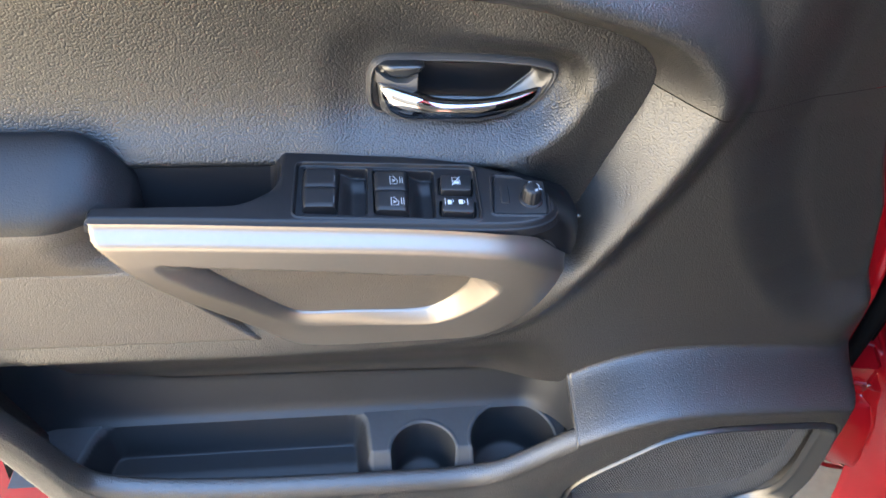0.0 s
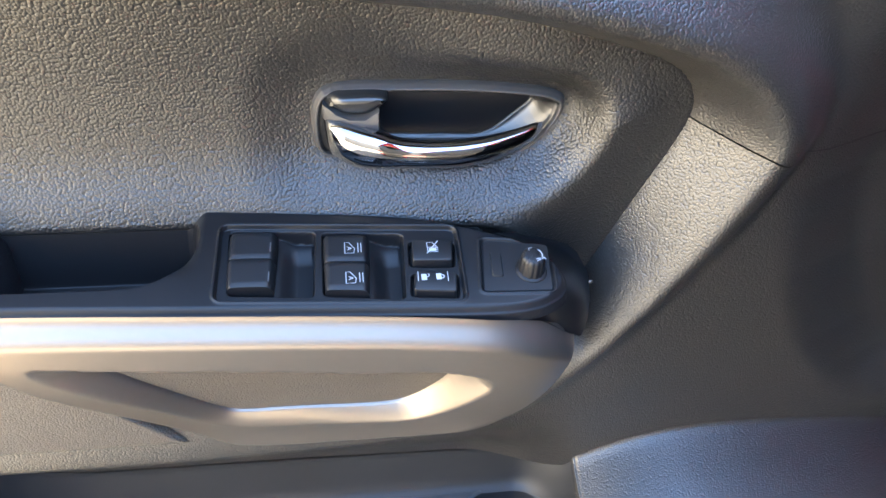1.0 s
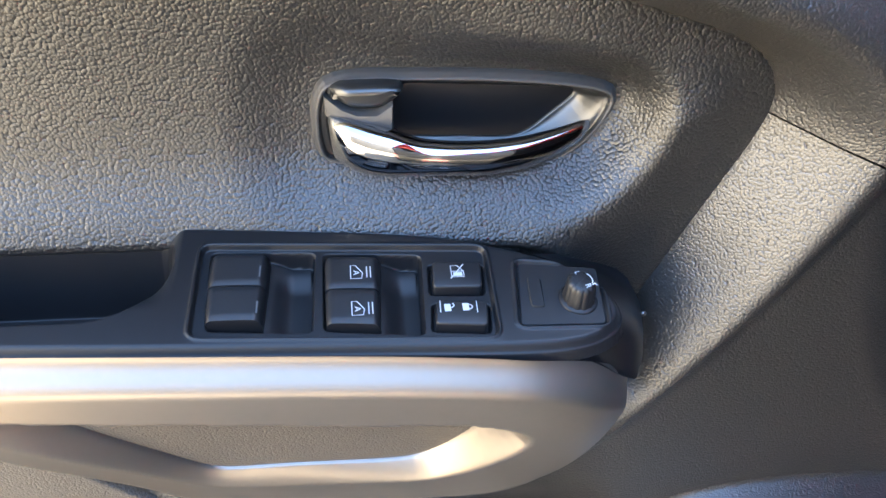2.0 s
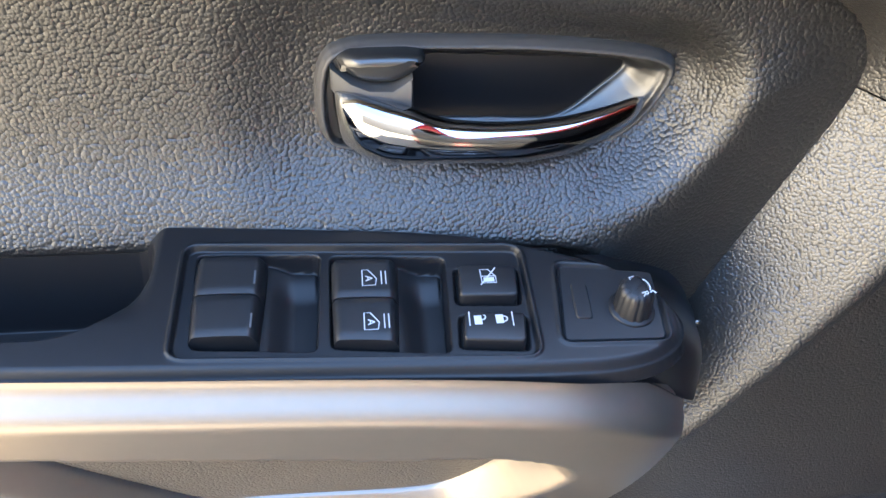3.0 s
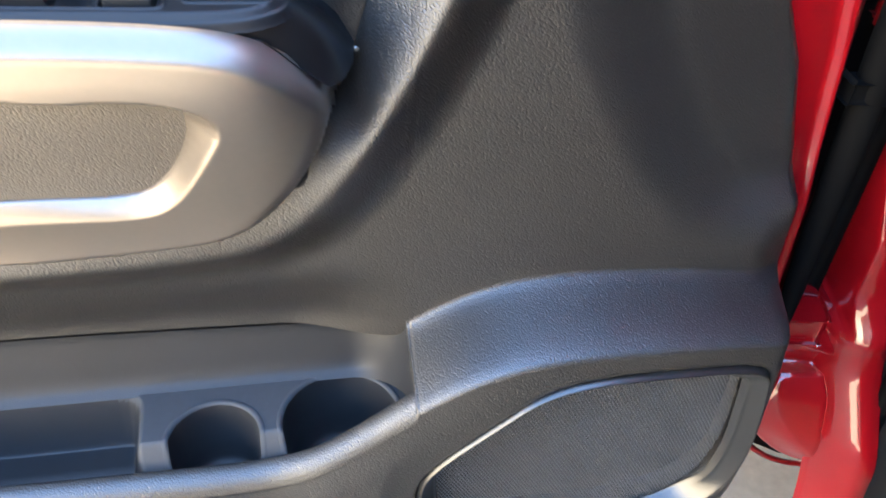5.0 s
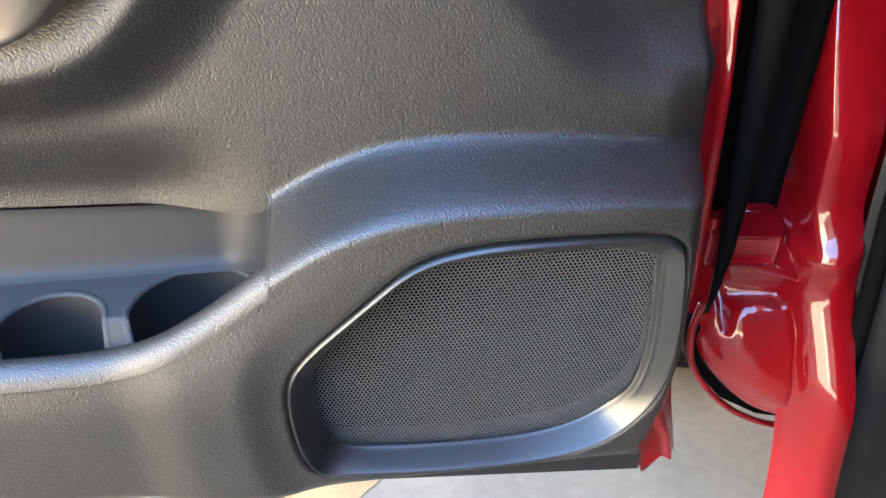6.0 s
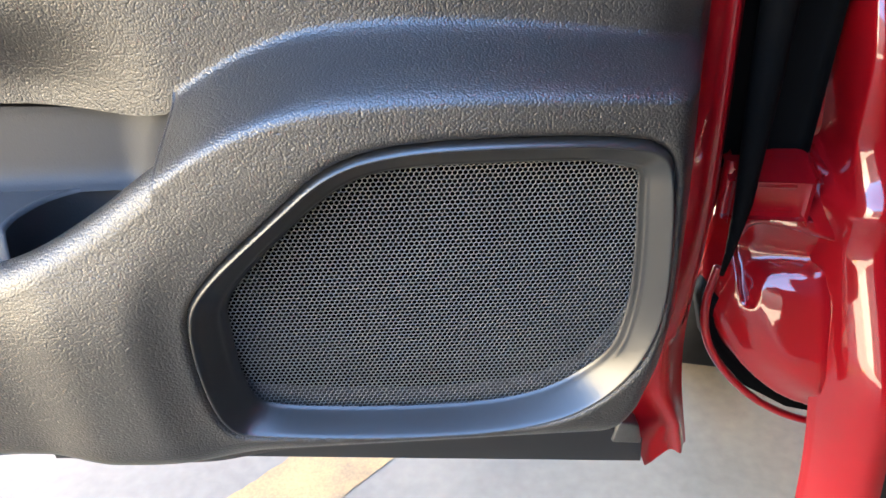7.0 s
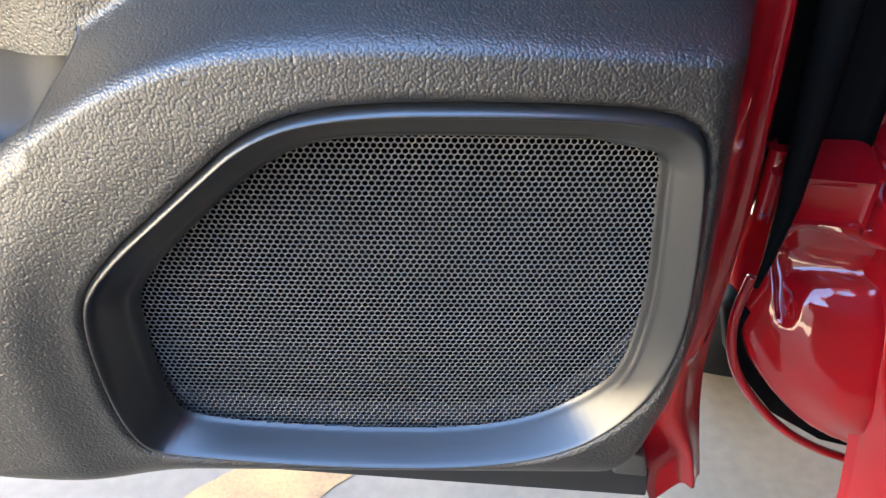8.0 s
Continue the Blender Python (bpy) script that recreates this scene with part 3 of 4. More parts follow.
def rocker(corners, parent):
    """One window rocker: domed along its length, higher at the hinge side, with a pull lip."""
    a, b, c, d = [Vector(v) for v in corners]
    bm = bmesh.new()
    nu, nv = 20, 10
    rows = []
    for i in range(nu + 1):
        u = i / nu
        r = []
        for j in range(nv + 1):
            v = j / nv
            p = (a.lerp(b, u)).lerp(d.lerp(c, u), v)
            h = rocker_height(u, v)
            r.append(bm.verts.new(tip((p.x, p.y, h))))
        rows.append(r)
    for r, s in zip(rows, rows[1:]):
        for j in range(nv):
            bm.faces.new((r[j], s[j], s[j + 1], r[j + 1]))
    bmesh.ops.recalc_face_normals(bm, faces=bm.faces[:])
    edges = [e for e in bm.edges if len(e.link_faces) == 1]
    ext = bmesh.ops.extrude_edge_only(bm, edges=edges)
    for v in [g for g in ext["geom"] if isinstance(g, bmesh.types.BMVert)]:
        v.co.z -= 0.009
    bmesh.ops.recalc_face_normals(bm, faces=bm.faces[:])
    return sharp(put("window_switch", bm, BUTTON, parent), 50)


rockers = [rocker([(0.197, 0.0525), (0.2290, 0.0510), (0.2285, 0.0280), (0.197, 0.0295)], door),
           rocker([(0.197, 0.0287), (0.2285, 0.0272), (0.2275, 0.0032), (0.1985, 0.0045)], door),
           rocker([(0.2595, 0.0475), (0.2910, 0.0455), (0.2900, 0.0218), (0.2595, 0.0238)], door),
           rocker([(0.2597, 0.0230), (0.2898, 0.0210), (0.2885, -0.0040), (0.2603, -0.0010)], door)]
lock_buttons = []
for corners, nm in (([(0.3195, 0.0400), (0.3470, 0.0380), (0.3450, 0.0190), (0.3180, 0.0205)], "window_lock_button"),
                    ([(0.3185, 0.0105), (0.3460, 0.0085), (0.3440, -0.0085), (0.3165, -0.0055)], "door_lock_button")):
    bm = slab(bmesh.new(), soft_quad(corners, 0.0025), -0.006, 0.0022, 0.0013, 3, tip)
    lock_buttons.append(sharp(put(nm, bm, BUTTON, door), 60))
bm = slab(bmesh.new(), soft_quad([(0.3685, 0.0385), (0.4135, 0.0325), (0.4075, -0.0095), (0.3615, -0.0075)], 0.003), -0.006, -0.0006, 0.0006, 1, tip)
mirror_panel = sharp(put("mirror_switch_panel", bm, BUTTON, door), 40)
bm = slab(bmesh.new(), soft_quad([(0.3715, 0.027), (0.3790, 0.026), (0.3770, 0.004), (0.3695, 0.005)], 0.002), -0.002, 0.0002, 0.0005, 1, tip)
sharp(put("folding_button", bm, BUTTON, mirror_panel), 40)
bm = bmesh.new()
ring = []
for k in range(72):
    a = 2 * math.pi * k / 72
    r = 0.0088 + (0.0003 if k % 6 < 4 else -0.0002)
    ring.append((0.3965 + r * math.cos(a), 0.009 + r * math.sin(a) * 1.1))
slab(bm, ring, -0.004, 0.0135, 0.0030, 4, lambda p: tip((0.3965 + (p.x - 0.3965) * (1 - 12 * max(p.z, 0)), 0.009 + (p.y - 0.009) * (1 - 12 * max(p.z, 0)), p.z)))
knob = sharp(put("mirror_knob", bm, BUTTON, door, "ribbed black mirror selector knob"), 40)
bm = slab(bmesh.new(), [(0.3965 + 0.0105 * math.cos(a), 0.009 + 0.0115 * math.sin(a)) for a in np.linspace(0, 2 * math.pi, 32, endpoint=False)], -0.004, 0.0006, 0.0005, 1, tip)
put("knob_collar", bm, SATIN, knob)

bm = bmesh.new()
bmesh.ops.create_uvsphere(bm, u_segments=16, v_segments=8, radius=0.0022)
for v in bm.verts:
    v.co = Vector((0.4575, 0.046, 1.057)) + Vector((v.co.x, v.co.y * 0.6, v.co.z))
put("trim_screw", bm, STEEL, plate, "small bare metal screw head beside the plate")

# ---- silver pull with its vinyl insert ----
PULL = rounded([(0.026, 1.16), (0.026, 1.125), (0.0265, 1.103), (0.030, 1.092), (0.058, 1.048), (0.107, 0.988), (0.150, 0.943), (0.172, 0.923), (0.19, 0.917), (0.251, 0.920), (0.335, 0.930), (0.375, 0.946), (0.404, 0.971),
                (0.427, 1.004), (0.437, 1.031), (0.440, 1.052), (0.444, 1.08), (0.45, 1.16), (0.25, 1.16), (0.1, 1.16)], 1)
HOLE_IN = rounded([(0.100, 1.0640), (0.115, 1.0660), (0.217, 1.0640), (0.278, 1.0600), (0.338, 1.0560), (0.352, 1.0420), (0.343, 1.0120), (0.322, 0.9830), (0.300, 0.9740), (0.224, 0.9750), (0.190, 0.9720), (0.172, 0.9830), (0.149, 1.0090)], 2)
HOLE_OUT = rounded([(0.062, 1.0740), (0.110, 1.0690), (0.217, 1.0665), (0.278, 1.0625), (0.342, 1.0640), (0.376, 1.0480), (0.358, 1.0150), (0.335, 0.9780), (0.312, 0.9610), (0.251, 0.9600), (0.190, 0.9570), (0.172, 0.9660), (0.120, 1.0180)], 2)
sx, sz = grid(0.0, 0.47, 0.0, 1.0, 0.0022)
sx, sz = sx[::3], sz[::3]
lip = np.interp(sx, *smooth_line([(0.0, -0.004), (0.093, -0.008), (0.184, -0.014), (0.259, -0.018), (0.329, -0.0225), (0.370, -0.0255), (0.400, -0.0230), (0.420, -0.0140), (0.436, -0.0005), (0.445, 0.014), (0.47, 0.05)], 4).T)
topz = np.interp(sx, *smooth_line([(0.0, 1.1095), (0.25, 1.1090), (0.352, 1.1060), (0.385, 1.1000), (0.408, 1.0870), (0.426, 1.0690), (0.437, 1.0500), (0.47, 0.99)], 4).T)
sz = 0.905 + sz * (topz - 0.905)
sy = lip - 0.0022 - 0.011 * step(0.0, 0.020, topz - sz) + 0.040 * step(1.075, 0.915, sz) * step(0.46, 0.30, sx) + 0.030 * step(1.07, 0.92, sz) * step(0.30, 0.46, sx)
d_in, d_out = sdf(sx, sz, HOLE_IN), sdf(sx, sz, HOLE_OUT)
mixd = np.clip(d_in / np.maximum(d_in - np.minimum(d_out, 0), 1e-4), 0, 1)
sy = soften(sy, 5)
bed = np.interp(sx, [0.0, 0.2, 0.36], [-0.003, -0.007, -0.011]) + 0.0005 + 0.016 * step(1.06, 0.96, sz)
sy = np.where(d_out < 0, np.where(d_in < 0, bed + 0.02 * step(0.0, -0.005, d_in), bed + (sy - bed) * mixd), sy)
po = sdf(sx, sz, PULL)
sy = sy + 0.002 * step(-0.004, 0.0, po) ** 2 + 0.006 * np.clip((np.maximum(po, sz - topz) + 0.010) / 0.010, 0, 1) * step(0.36, 0.415, sx) + 0.03 * step(0.0, 0.004, po)
pull = sheet("door_pull", sx, sz, sy, SILVER, door, "satin silver painted door pull", keep=po < 0.005)
vx, vz = grid(0.09, 0.37, 0.96, 1.08, 0.002)
vy = np.interp(vx, [0.0, 0.2, 0.36], [-0.003, -0.007, -0.011]) + 0.002 + 0.016 * step(1.06, 0.96, vz)
sheet("pull_insert", vx, vz, vy, CLOTH, pull, "grained vinyl insert in the pull", keep=sdf(vx, vz, HOLE_IN) < 0.004)
bm = bmesh.new()
box(bm, 0.06, 0.42, 0.022, 0.07, 0.96, 1.06, 0.004)
put("armrest_core", bm, SATIN, door)

# ---- inner handle ----
hx, hz_ = grid(0.250, 0.434, 1.142, 1.230, 0.0007)
ho = sdf(hx, hz_, HANDLE_OUT - HANDLE_AT[[0, 2]])
hi = ho + 0.0032
FLOOR = soft_quad([(0.300, 1.2085), (0.408, 1.2040), (0.375, 1.1720), (0.300, 1.1740)], 0.012, 5)
fl = sdf(hx, hz_, FLOOR)
deep = np.clip(-hi / np.maximum(-hi + np.maximum(fl, 0), 1e-4), 0, 1)
hy_ = 0.0575 + 0.0025 * step(-0.0016, 0.0, ho) + 0.0035 * step(0.0006, -0.0008, hi) + 0.014 * np.where(hi < 0, step(0.0, 1.0, deep), 0)
hy_ = hy_ + 0.004 * step(0.0, -0.0012, fl) + 0.012 * step(0.0, 0.004, ho)
bezel = sheet("handle_bezel", hx, hz_, hy_, GREYTRIM, door, "dark grey handle recess", keep=hi < 0.0002)
sheet("bezel_rim", hx, hz_, hy_ - 0.0002, MATTGREY, bezel, "grey rim round the handle", keep=(ho < 0.005) & (hi > 0.0004))
# pivot block and chrome lever
turned = lambda p: Vector((p.x, -p.z + 0.7 * max(0.0, 0.2755 - p.x), p.y))
face = [(0.2635, 1.2020), (0.2635, 1.2125), (0.2720, 1.2080), (0.2800, 1.2058), (0.2900, 1.2055), (0.2985, 1.2115), (0.2990, 1.1900), (0.2750, 1.1880)]
block = sharp(put("pivot_block", slab(bmesh.new(), face, -0.078, -0.0445, 0.0012, 2, turned), MATTGREY, bezel, "grey handle pivot block"), 40)
cap = smooth_line([(0.2645, 1.2130), (0.2685, 1.2185), (0.2800, 1.2200), (0.3060, 1.2200), (0.3010, 1.2130), (0.2910, 1.2070), (0.2800, 1.2072), (0.2710, 1.2100), (0.2645, 1.2130)], 2)[:-1]
put("pivot_cap", slab(bmesh.new(), cap, -0.078, -0.0475, 0.0040, 4, turned), GREYTRIM, bezel, "rounded cover over the pivot")
bm = bmesh.new()
path = [(0.2640, 0.058, 1.1960), (0.2665, 0.053, 1.1900), (0.274, 0.048, 1.1885), (0.285, 0.045, 1.1855), (0.298, 0.043, 1.1840), (0.312, 0.042, 1.1815), (0.330, 0.041, 1.1810), (0.350, 0.042, 1.1800), (0.370, 0.044, 1.1815), (0.388, 0.048, 1.1850), (0.402, 0.052, 1.1895), (0.407, 0.055, 1.1915)]
sections = [(0.006, 0.004), (0.0130, 0.009), (0.0160, 0.0115), (0.0165, 0.0125), (0.0150, 0.0125), (0.0115, 0.0105), (0.0105, 0.0098), (0.0108, 0.0092), (0.0104, 0.0085), (0.0092, 0.007), (0.0072, 0.0055), (0.0035, 0.003)]
fine = 64
tt = np.linspace(0, len(path) - 1, fine)
spots = np.stack([np.interp(tt, np.arange(len(path)), np.array(path)[:, k]) for k in range(3)], 1)
cuts = np.stack([np.interp(tt, np.arange(len(path)), np.array(sections)[:, k]) for k in range(2)], 1)
for _ in range(3):
    spots[1:-1] = (spots[:-2] + 2 * spots[1:-1] + spots[2:]) / 4
    cuts[1:-1] = (cuts[:-2] + 2 * cuts[1:-1] + cuts[2:]) / 4
rings = []
for (x, y, z), (h, d) in zip(spots, cuts):
    rings.append([bm.verts.new((x, y + d * math.cos(a), z + h * math.sin(a) - 0.3 * d * math.cos(a))) for a in np.linspace(0, 2 * math.pi, 28, endpoint=False)])
for a, b in zip(rings, rings[1:]):
    for k in range(28):
        bm.faces.new((a[k], a[(k + 1) % 28], b[(k + 1) % 28], b[k]))
bm.faces.new(rings[0])
bm.faces.new(rings[-1])
bmesh.ops.recalc_face_normals(bm, faces=bm.faces[:])
lever = put("handle_lever", bm, CHROME, door, "chromed pull lever")
bm = bmesh.new()
slab(bm, soft_quad([(0.325, 1.1755), (0.345, 1.1760), (0.344, 1.1800), (0.326, 1.1795)], 0.0015, 3), -0.0390, -0.0345, 0.0006, 2, lambda p: Vector((p.x, -p.z, p.y)))
put("lock_mark", bm, SATIN, lever)
for ob in (bezel, lever):
    ob.location = HANDLE_AT

# ---- speaker ----
bx, bz = grid(0.470, 0.860, 0.488, 0.785, 0.0009)
bo, bi = sdf(bx, bz, BEZEL), sdf(bx, bz, MESH_EDGE)
t = np.clip(-bo / np.maximum(-bo + np.maximum(bi, 0), 1e-4), 0, 1)
by = -0.0325 + 0.0035 * step(0.0020, 0.0036, -bo) * step(0.80, 0.77, bx) * step(0.58, 0.62, bz) + (0.022 - 0.009 * step(0.76, 0.80, bx) * step(0.56, 0.62, bz)) * np.clip((t - 0.10) / 0.90, 0, 1) + 0.002 * step(-0.0012, 0.0, bo) + 0.012 * step(0.0, 0.004, bo)
by = by + 0.005 * step(0.0, -0.002, bi) - 0.0012 * np.exp(-((bi - 0.0012) / 0.0009) ** 2) * step(0.58, 0.62, bz)
speaker = sheet("speaker_surround", bx, bz, soften(by, 3), GREYTRIM, door, "dark satin speaker surround", keep=(bo < 0.006) & (bi > -0.0022))
pitch = 0.0036
cells, faces = [], []
ny, nx_ = int(0.24 / (pitch * 0.866)), int(0.34 / pitch)
cx, cz = np.meshgrid(0.50 + np.arange(nx_) * pitch, 0.53 + np.arange(ny) * pitch * 0.866)
cx = cx + (np.arange(ny) % 2)[:, None] * pitch / 2
ok = sdf(cx, cz, MESH_EDGE) < 0.005
ang = np.arange(12) * math.pi / 6 + math.pi / 6
hexr = np.where(np.arange(12) % 2 == 0, pitch / math.sqrt(3), pitch / 2)
outer_ring = np.stack([np.cos(ang) * hexr, np.sin(ang) * hexr], 1)
inner_ring = np.stack([np.cos(ang), np.sin(ang)], 1) * pitch * 0.425
centres = np.stack([cx[ok], cz[ok]], 1)
n = len(centres)


def dome(p):
    return 0.0010 - 0.002 * np.cos((p[..., 0] - 0.66) * 7) * np.cos((p[..., 1] - 0.65) * 9)


a = centres[:, None] + outer_ring
b = centres[:, None] + inner_ring
va = np.stack([a[..., 0], dome(a), a[..., 1]], -1)
vb = np.stack([b[..., 0], dome(b) + 0.0003, b[..., 1]], -1)
vc = np.stack([b[..., 0], dome(b) + 0.0004, b[..., 1]], -1)
verts = np.concatenate([va, vb, vc], 1).reshape(-1, 3)
k = np.arange(12)
k2 = (k + 1) % 12
one = np.concatenate([np.stack([k, k2, 12 + k2, 12 + k], 1), np.stack([12 + k, 12 + k2, 24 + k2, 24 + k], 1)])
faces = (one[None] + 36 * np.arange(n)[:, None, None]).reshape(-1, 4)
me = bpy.data.meshes.new("speaker_grille")
me.from_pydata(verts.tolist(), [], faces.tolist())
me.update()
put_mesh("speaker_grille", me, GRILLE, speaker, "black perforated metal speaker grille", smooth=False)
# Plain sheet behind the grille, coloured as the shade in its holes.
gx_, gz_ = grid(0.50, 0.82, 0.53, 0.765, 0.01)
sheet("grille_shade_sheet", gx_, gz_, 0.024 + 0 * gx_, HOLE_SHADE, speaker, keep=sdf(gx_, gz_, MESH_EDGE) < 0.01)

# ---- red door shell behind the trim ----
bm = bmesh.new()
# Unseen top edge raised to block the sun from the armrest.
shell = [(-0.36, 0.40), (0.0, 0.43), (0.40, 0.46), (0.47, 0.435), (0.80, 0.415), (0.862, 0.40), (0.864, 0.362), (0.937, 0.357), (0.922, 0.45), (0.908, 0.53), (0.914, 0.64), (0.914, 0.735), (0.909, 0.815), (0.905, 0.886), (0.895, 1.0), (0.885, 1.2), (0.873, 1.60), (-0.34, 1.60)]
slab(bm, shell, -0.22, -0.135, 0.002, 2, lambda p: Vector((p.x, -p.z, p.y)))
put("door_shell", bm, RED, door, "glossy red painted door shell", smooth=False)
bm = bmesh.new()
box(bm, -0.05, 0.69, 0.096, 0.134, 0.50, 1.48, 0.003)
box(bm, 0.685, 0.765, 0.122, 0.1345, 1.0, 1.45, 0.002)
put("trim_backing", bm, SATIN, door)
fu, fzz = np.meshgrid(np.linspace(0, 1, 24), np.linspace(0.358, 1.53, 150))
inner = np.where(fzz < 0.50, np.interp(fzz, [0.357, 0.40, 0.44, 0.50], [0.884, 0.868, 0.800, 0.790]), right_edge(fzz) - 0.018)
outer = np.interp(fzz, *smooth_line([(0.357, 0.937), (0.40, 0.929), (0.45, 0.923), (0.53, 0.923), (0.62, 0.928), (0.735, 0.924), (0.815, 0.920), (0.886, 0.914), (1.0, 0.905), (1.2, 0.893), (1.46, 0.880)], 3).T)
fxx = inner + (outer - inner) * fu
fyy = 0.086 + 0.036 * step(0.84, 0.93, fzz) * (1 - fu) + 0.052 * fu ** 1.4 - 0.012 * np.exp(-((fu - 0.80) / 0.10) ** 2) - 0.022 * step(0.50, 0.36, fzz) * fu + 0.008 * np.sin(fu * math.pi) * step(0.42, 0.36, fzz)
sheet("door_edge", fxx, fzz, fyy, RED, door, "glossy red flange along the door's front edge")
bm = bmesh.new()
slab(bm, [(0.30, 0.45), (0.30, 0.418), (0.47, 0.407), (0.878, 0.368), (0.876, 0.398), (0.80, 0.45)], -0.105, -0.082, 0.004, 3, lambda p: Vector((p.x, -p.z, p.y)))
sharp(put("bottom_seal", bm, LINER, door, "black rubber strip along the door bottom"), 40)
bm = bmesh.new()
slab(bm, soft_quad([(0.842, 0.402), (0.874, 0.398), (0.868, 0.424), (0.848, 0.430)], 0.004), -0.100, -0.079, 0.002, 2, lambda p: Vector((p.x, -p.z, p.y)))
put("seal_clip", bm, STEEL, door, "small grey metal clip on the bottom seal")

# ---- car body round the hinge: the door stands open by 80 degrees ----
body = door
REAR, IN = Vector((-0.174, -0.985, 0)), Vector((0.985, -0.174, 0))
HINGE = Vector((0.99, 0.125, 0))


def at(s, r, z):
    """A place on the body: s inwards from its skin, r rearwards from the door jamb, z up."""
    return HINGE + IN * s + REAR * r + Vector((0, 0, z))


def body_box(name, s0, s1, r0, r1, z0, z1, mat, bevel=0.01, label=""):
    bm = box(bmesh.new(), 0, 1, 0, 1, 0, 1)
    for v in bm.verts:
        v.co = at(s0 + v.co.x * (s1 - s0), r0 + v.co.y * (r1 - r0), z0 + v.co.z * (z1 - z0))
    bmesh.ops.bevel(bm, geom=bm.edges[:], offset=bevel, segments=3, affect="EDGES", profile=0.5)
    bmesh.ops.recalc_face_normals(bm, faces=bm.faces[:])
    return sharp(put(name, bm, mat, body, label), 45)


# Top is out of view, raised so the fender shades the ground.
body_box("fender", -0.02, 1.70, -1.3, -0.10, 0.62, 1.48, RED, 0.05)
for z in (0.616, 1.02):
    bm = box(bmesh.new(), 0, 1, 0, 1, 0, 1)
    for v in bm.verts:
        v.co = at(-0.046 + v.co.x * 0.07, -0.046 + v.co.y * 0.026, z + v.co.z * (0.046 - 0.006 * v.co.y))
    bmesh.ops.bevel(bm, geom=bm.edges[:], offset=0.006, segments=2, affect="EDGES", profile=0.5)
    for k in (0.006, 0.030):
        tube(bm, [tuple(at(-0.040, -0.025, z + k)), tuple(at(0.010, -0.023, z + k + 0.002))], 0.0045, 8)
    tube(bm, [tuple(at(-0.048, -0.030, z - 0.005)), tuple(at(-0.048, -0.030, z + 0.054))], 0.0075, 12)
    sharp(put("door_hinge", bm, RED, body, "red painted door hinge"), 40)
# hinge pillar: a stamped sheet, rounded towards the gap, stepped along its height
ps, pzv = np.meshgrid(np.linspace(0, 1, 90), np.linspace(0.10, 1.20, 260))
left = np.interp(pzv, *smooth_line([(0.10, 0.085), (0.32, 0.080), (0.50, 0.054), (0.63, 0.020), (0.88, -0.020), (1.20, -0.05)], 3).T)
right = np.interp(pzv, *smooth_line([(0.10, 0.150), (0.40, 0.132), (0.57, 0.115), (0.70, 0.102), (0.88, 0.090), (1.20, 0.085)], 3).T)
pin = left + (right - left) * ps
prr = -0.060 * (1 - np.clip((pin - left) / 0.085, 0, 1)) ** 2 + 0.0012 * np.sin(pzv * 31 + pin * 40) + 0.014 * np.sin(np.clip(ps * 1.1 - 0.1, 0, 1) * math.pi)
lean_z = np.linspace(0.10, 1.20, 441)
lean = np.interp(lean_z, [0.10, 0.45, 0.50, 0.57, 0.61, 0.625, 0.64, 0.68, 0.70, 0.76, 0.785, 1.20], [0.10, 0.10, 0.58, 0.52, 0.0, 0.0, 0.46, 0.42, -0.05, -0.05, 0.42, 0.30])
prr = prr - np.interp(pzv, lean_z, np.cumsum(lean) * 0.0025 - 0.095)
prr = prr + 0.012 * step(0.66, 0.72, pzv + 0.3 * (pin - 0.05)) * step(0.75, 0.3, ps) - 0.010 * step(0.85, 0.95, pzv) * step(0.04, 0.07, pin)
prr = prr - 0.095 * step(0.46, 0.34, ps) * step(0.63, 0.69, pzv)
prr = prr + 0.006 * np.exp(-((pzv - 0.62 - 0.5 * (pin - 0.05)) / 0.02) ** 2)
sp = np.array([at(a, b, c) for a, b, c in zip(pin.ravel(), prr.ravel(), pzv.ravel())]).reshape(*pin.shape, 3)
sheet("hinge_pillar", sp[..., 0], sp[..., 2], sp[..., 1], RED, body, "glossy red stamped hinge pillar")
bm = bmesh.new()
tube(bm, [tuple(at(0.006 + float(np.interp(z, [0.10, 0.40, 0.57, 0.70, 0.88, 1.20], [0.150, 0.132, 0.115, 0.102, 0.090, 0.085])), 0.012, z)) for z in np.linspace(0.10, 1.20, 40)], 0.010, 10)
put("pillar_seal", bm, RUBBER, body, "black rubber door seal")
body_box("door_check", -0.075, 0.02, -0.01, 0.012, 0.955, 0.975, RUBBER, 0.004, "black door check strap")
# One black block drawn for both the seal and the gap's shade.
body_box("hinge_gap_filler", -0.10, 0.03, -0.16, -0.075, 0.60, 1.20, RUBBER, 0.01, "black filler for the seal and the shade in the hinge gap")
bm = bmesh.new()
tube(bm, [(0.934, 0.134, 1.30), (0.940, 0.134, 1.0), (0.944, 0.134, 0.88), (0.948, 0.134, 0.75), (0.951, 0.132, 0.64), (0.946, 0.128, 0.590), (0.941, 0.124, 0.568)], [0.017, 0.017, 0.016, 0.013, 0.008, 0.004, 0.002], 12)
put("edge_seal", bm, RUBBER, door, "black rubber seal on the door's front edge")
# lower rear tip of the wing below the hinge, with its turned flange and slot
TIP = rounded([(0.955, 0.66), (1.08, 0.66), (1.10, 0.40), (1.060, 0.392), (1.015, 0.412), (0.966, 0.470), (0.950, 0.520), (0.955, 0.58)], 2)
fx, fz = grid(0.935, 1.105, 0.37, 0.665, 0.003)
fd = sdf(fx, fz, TIP)
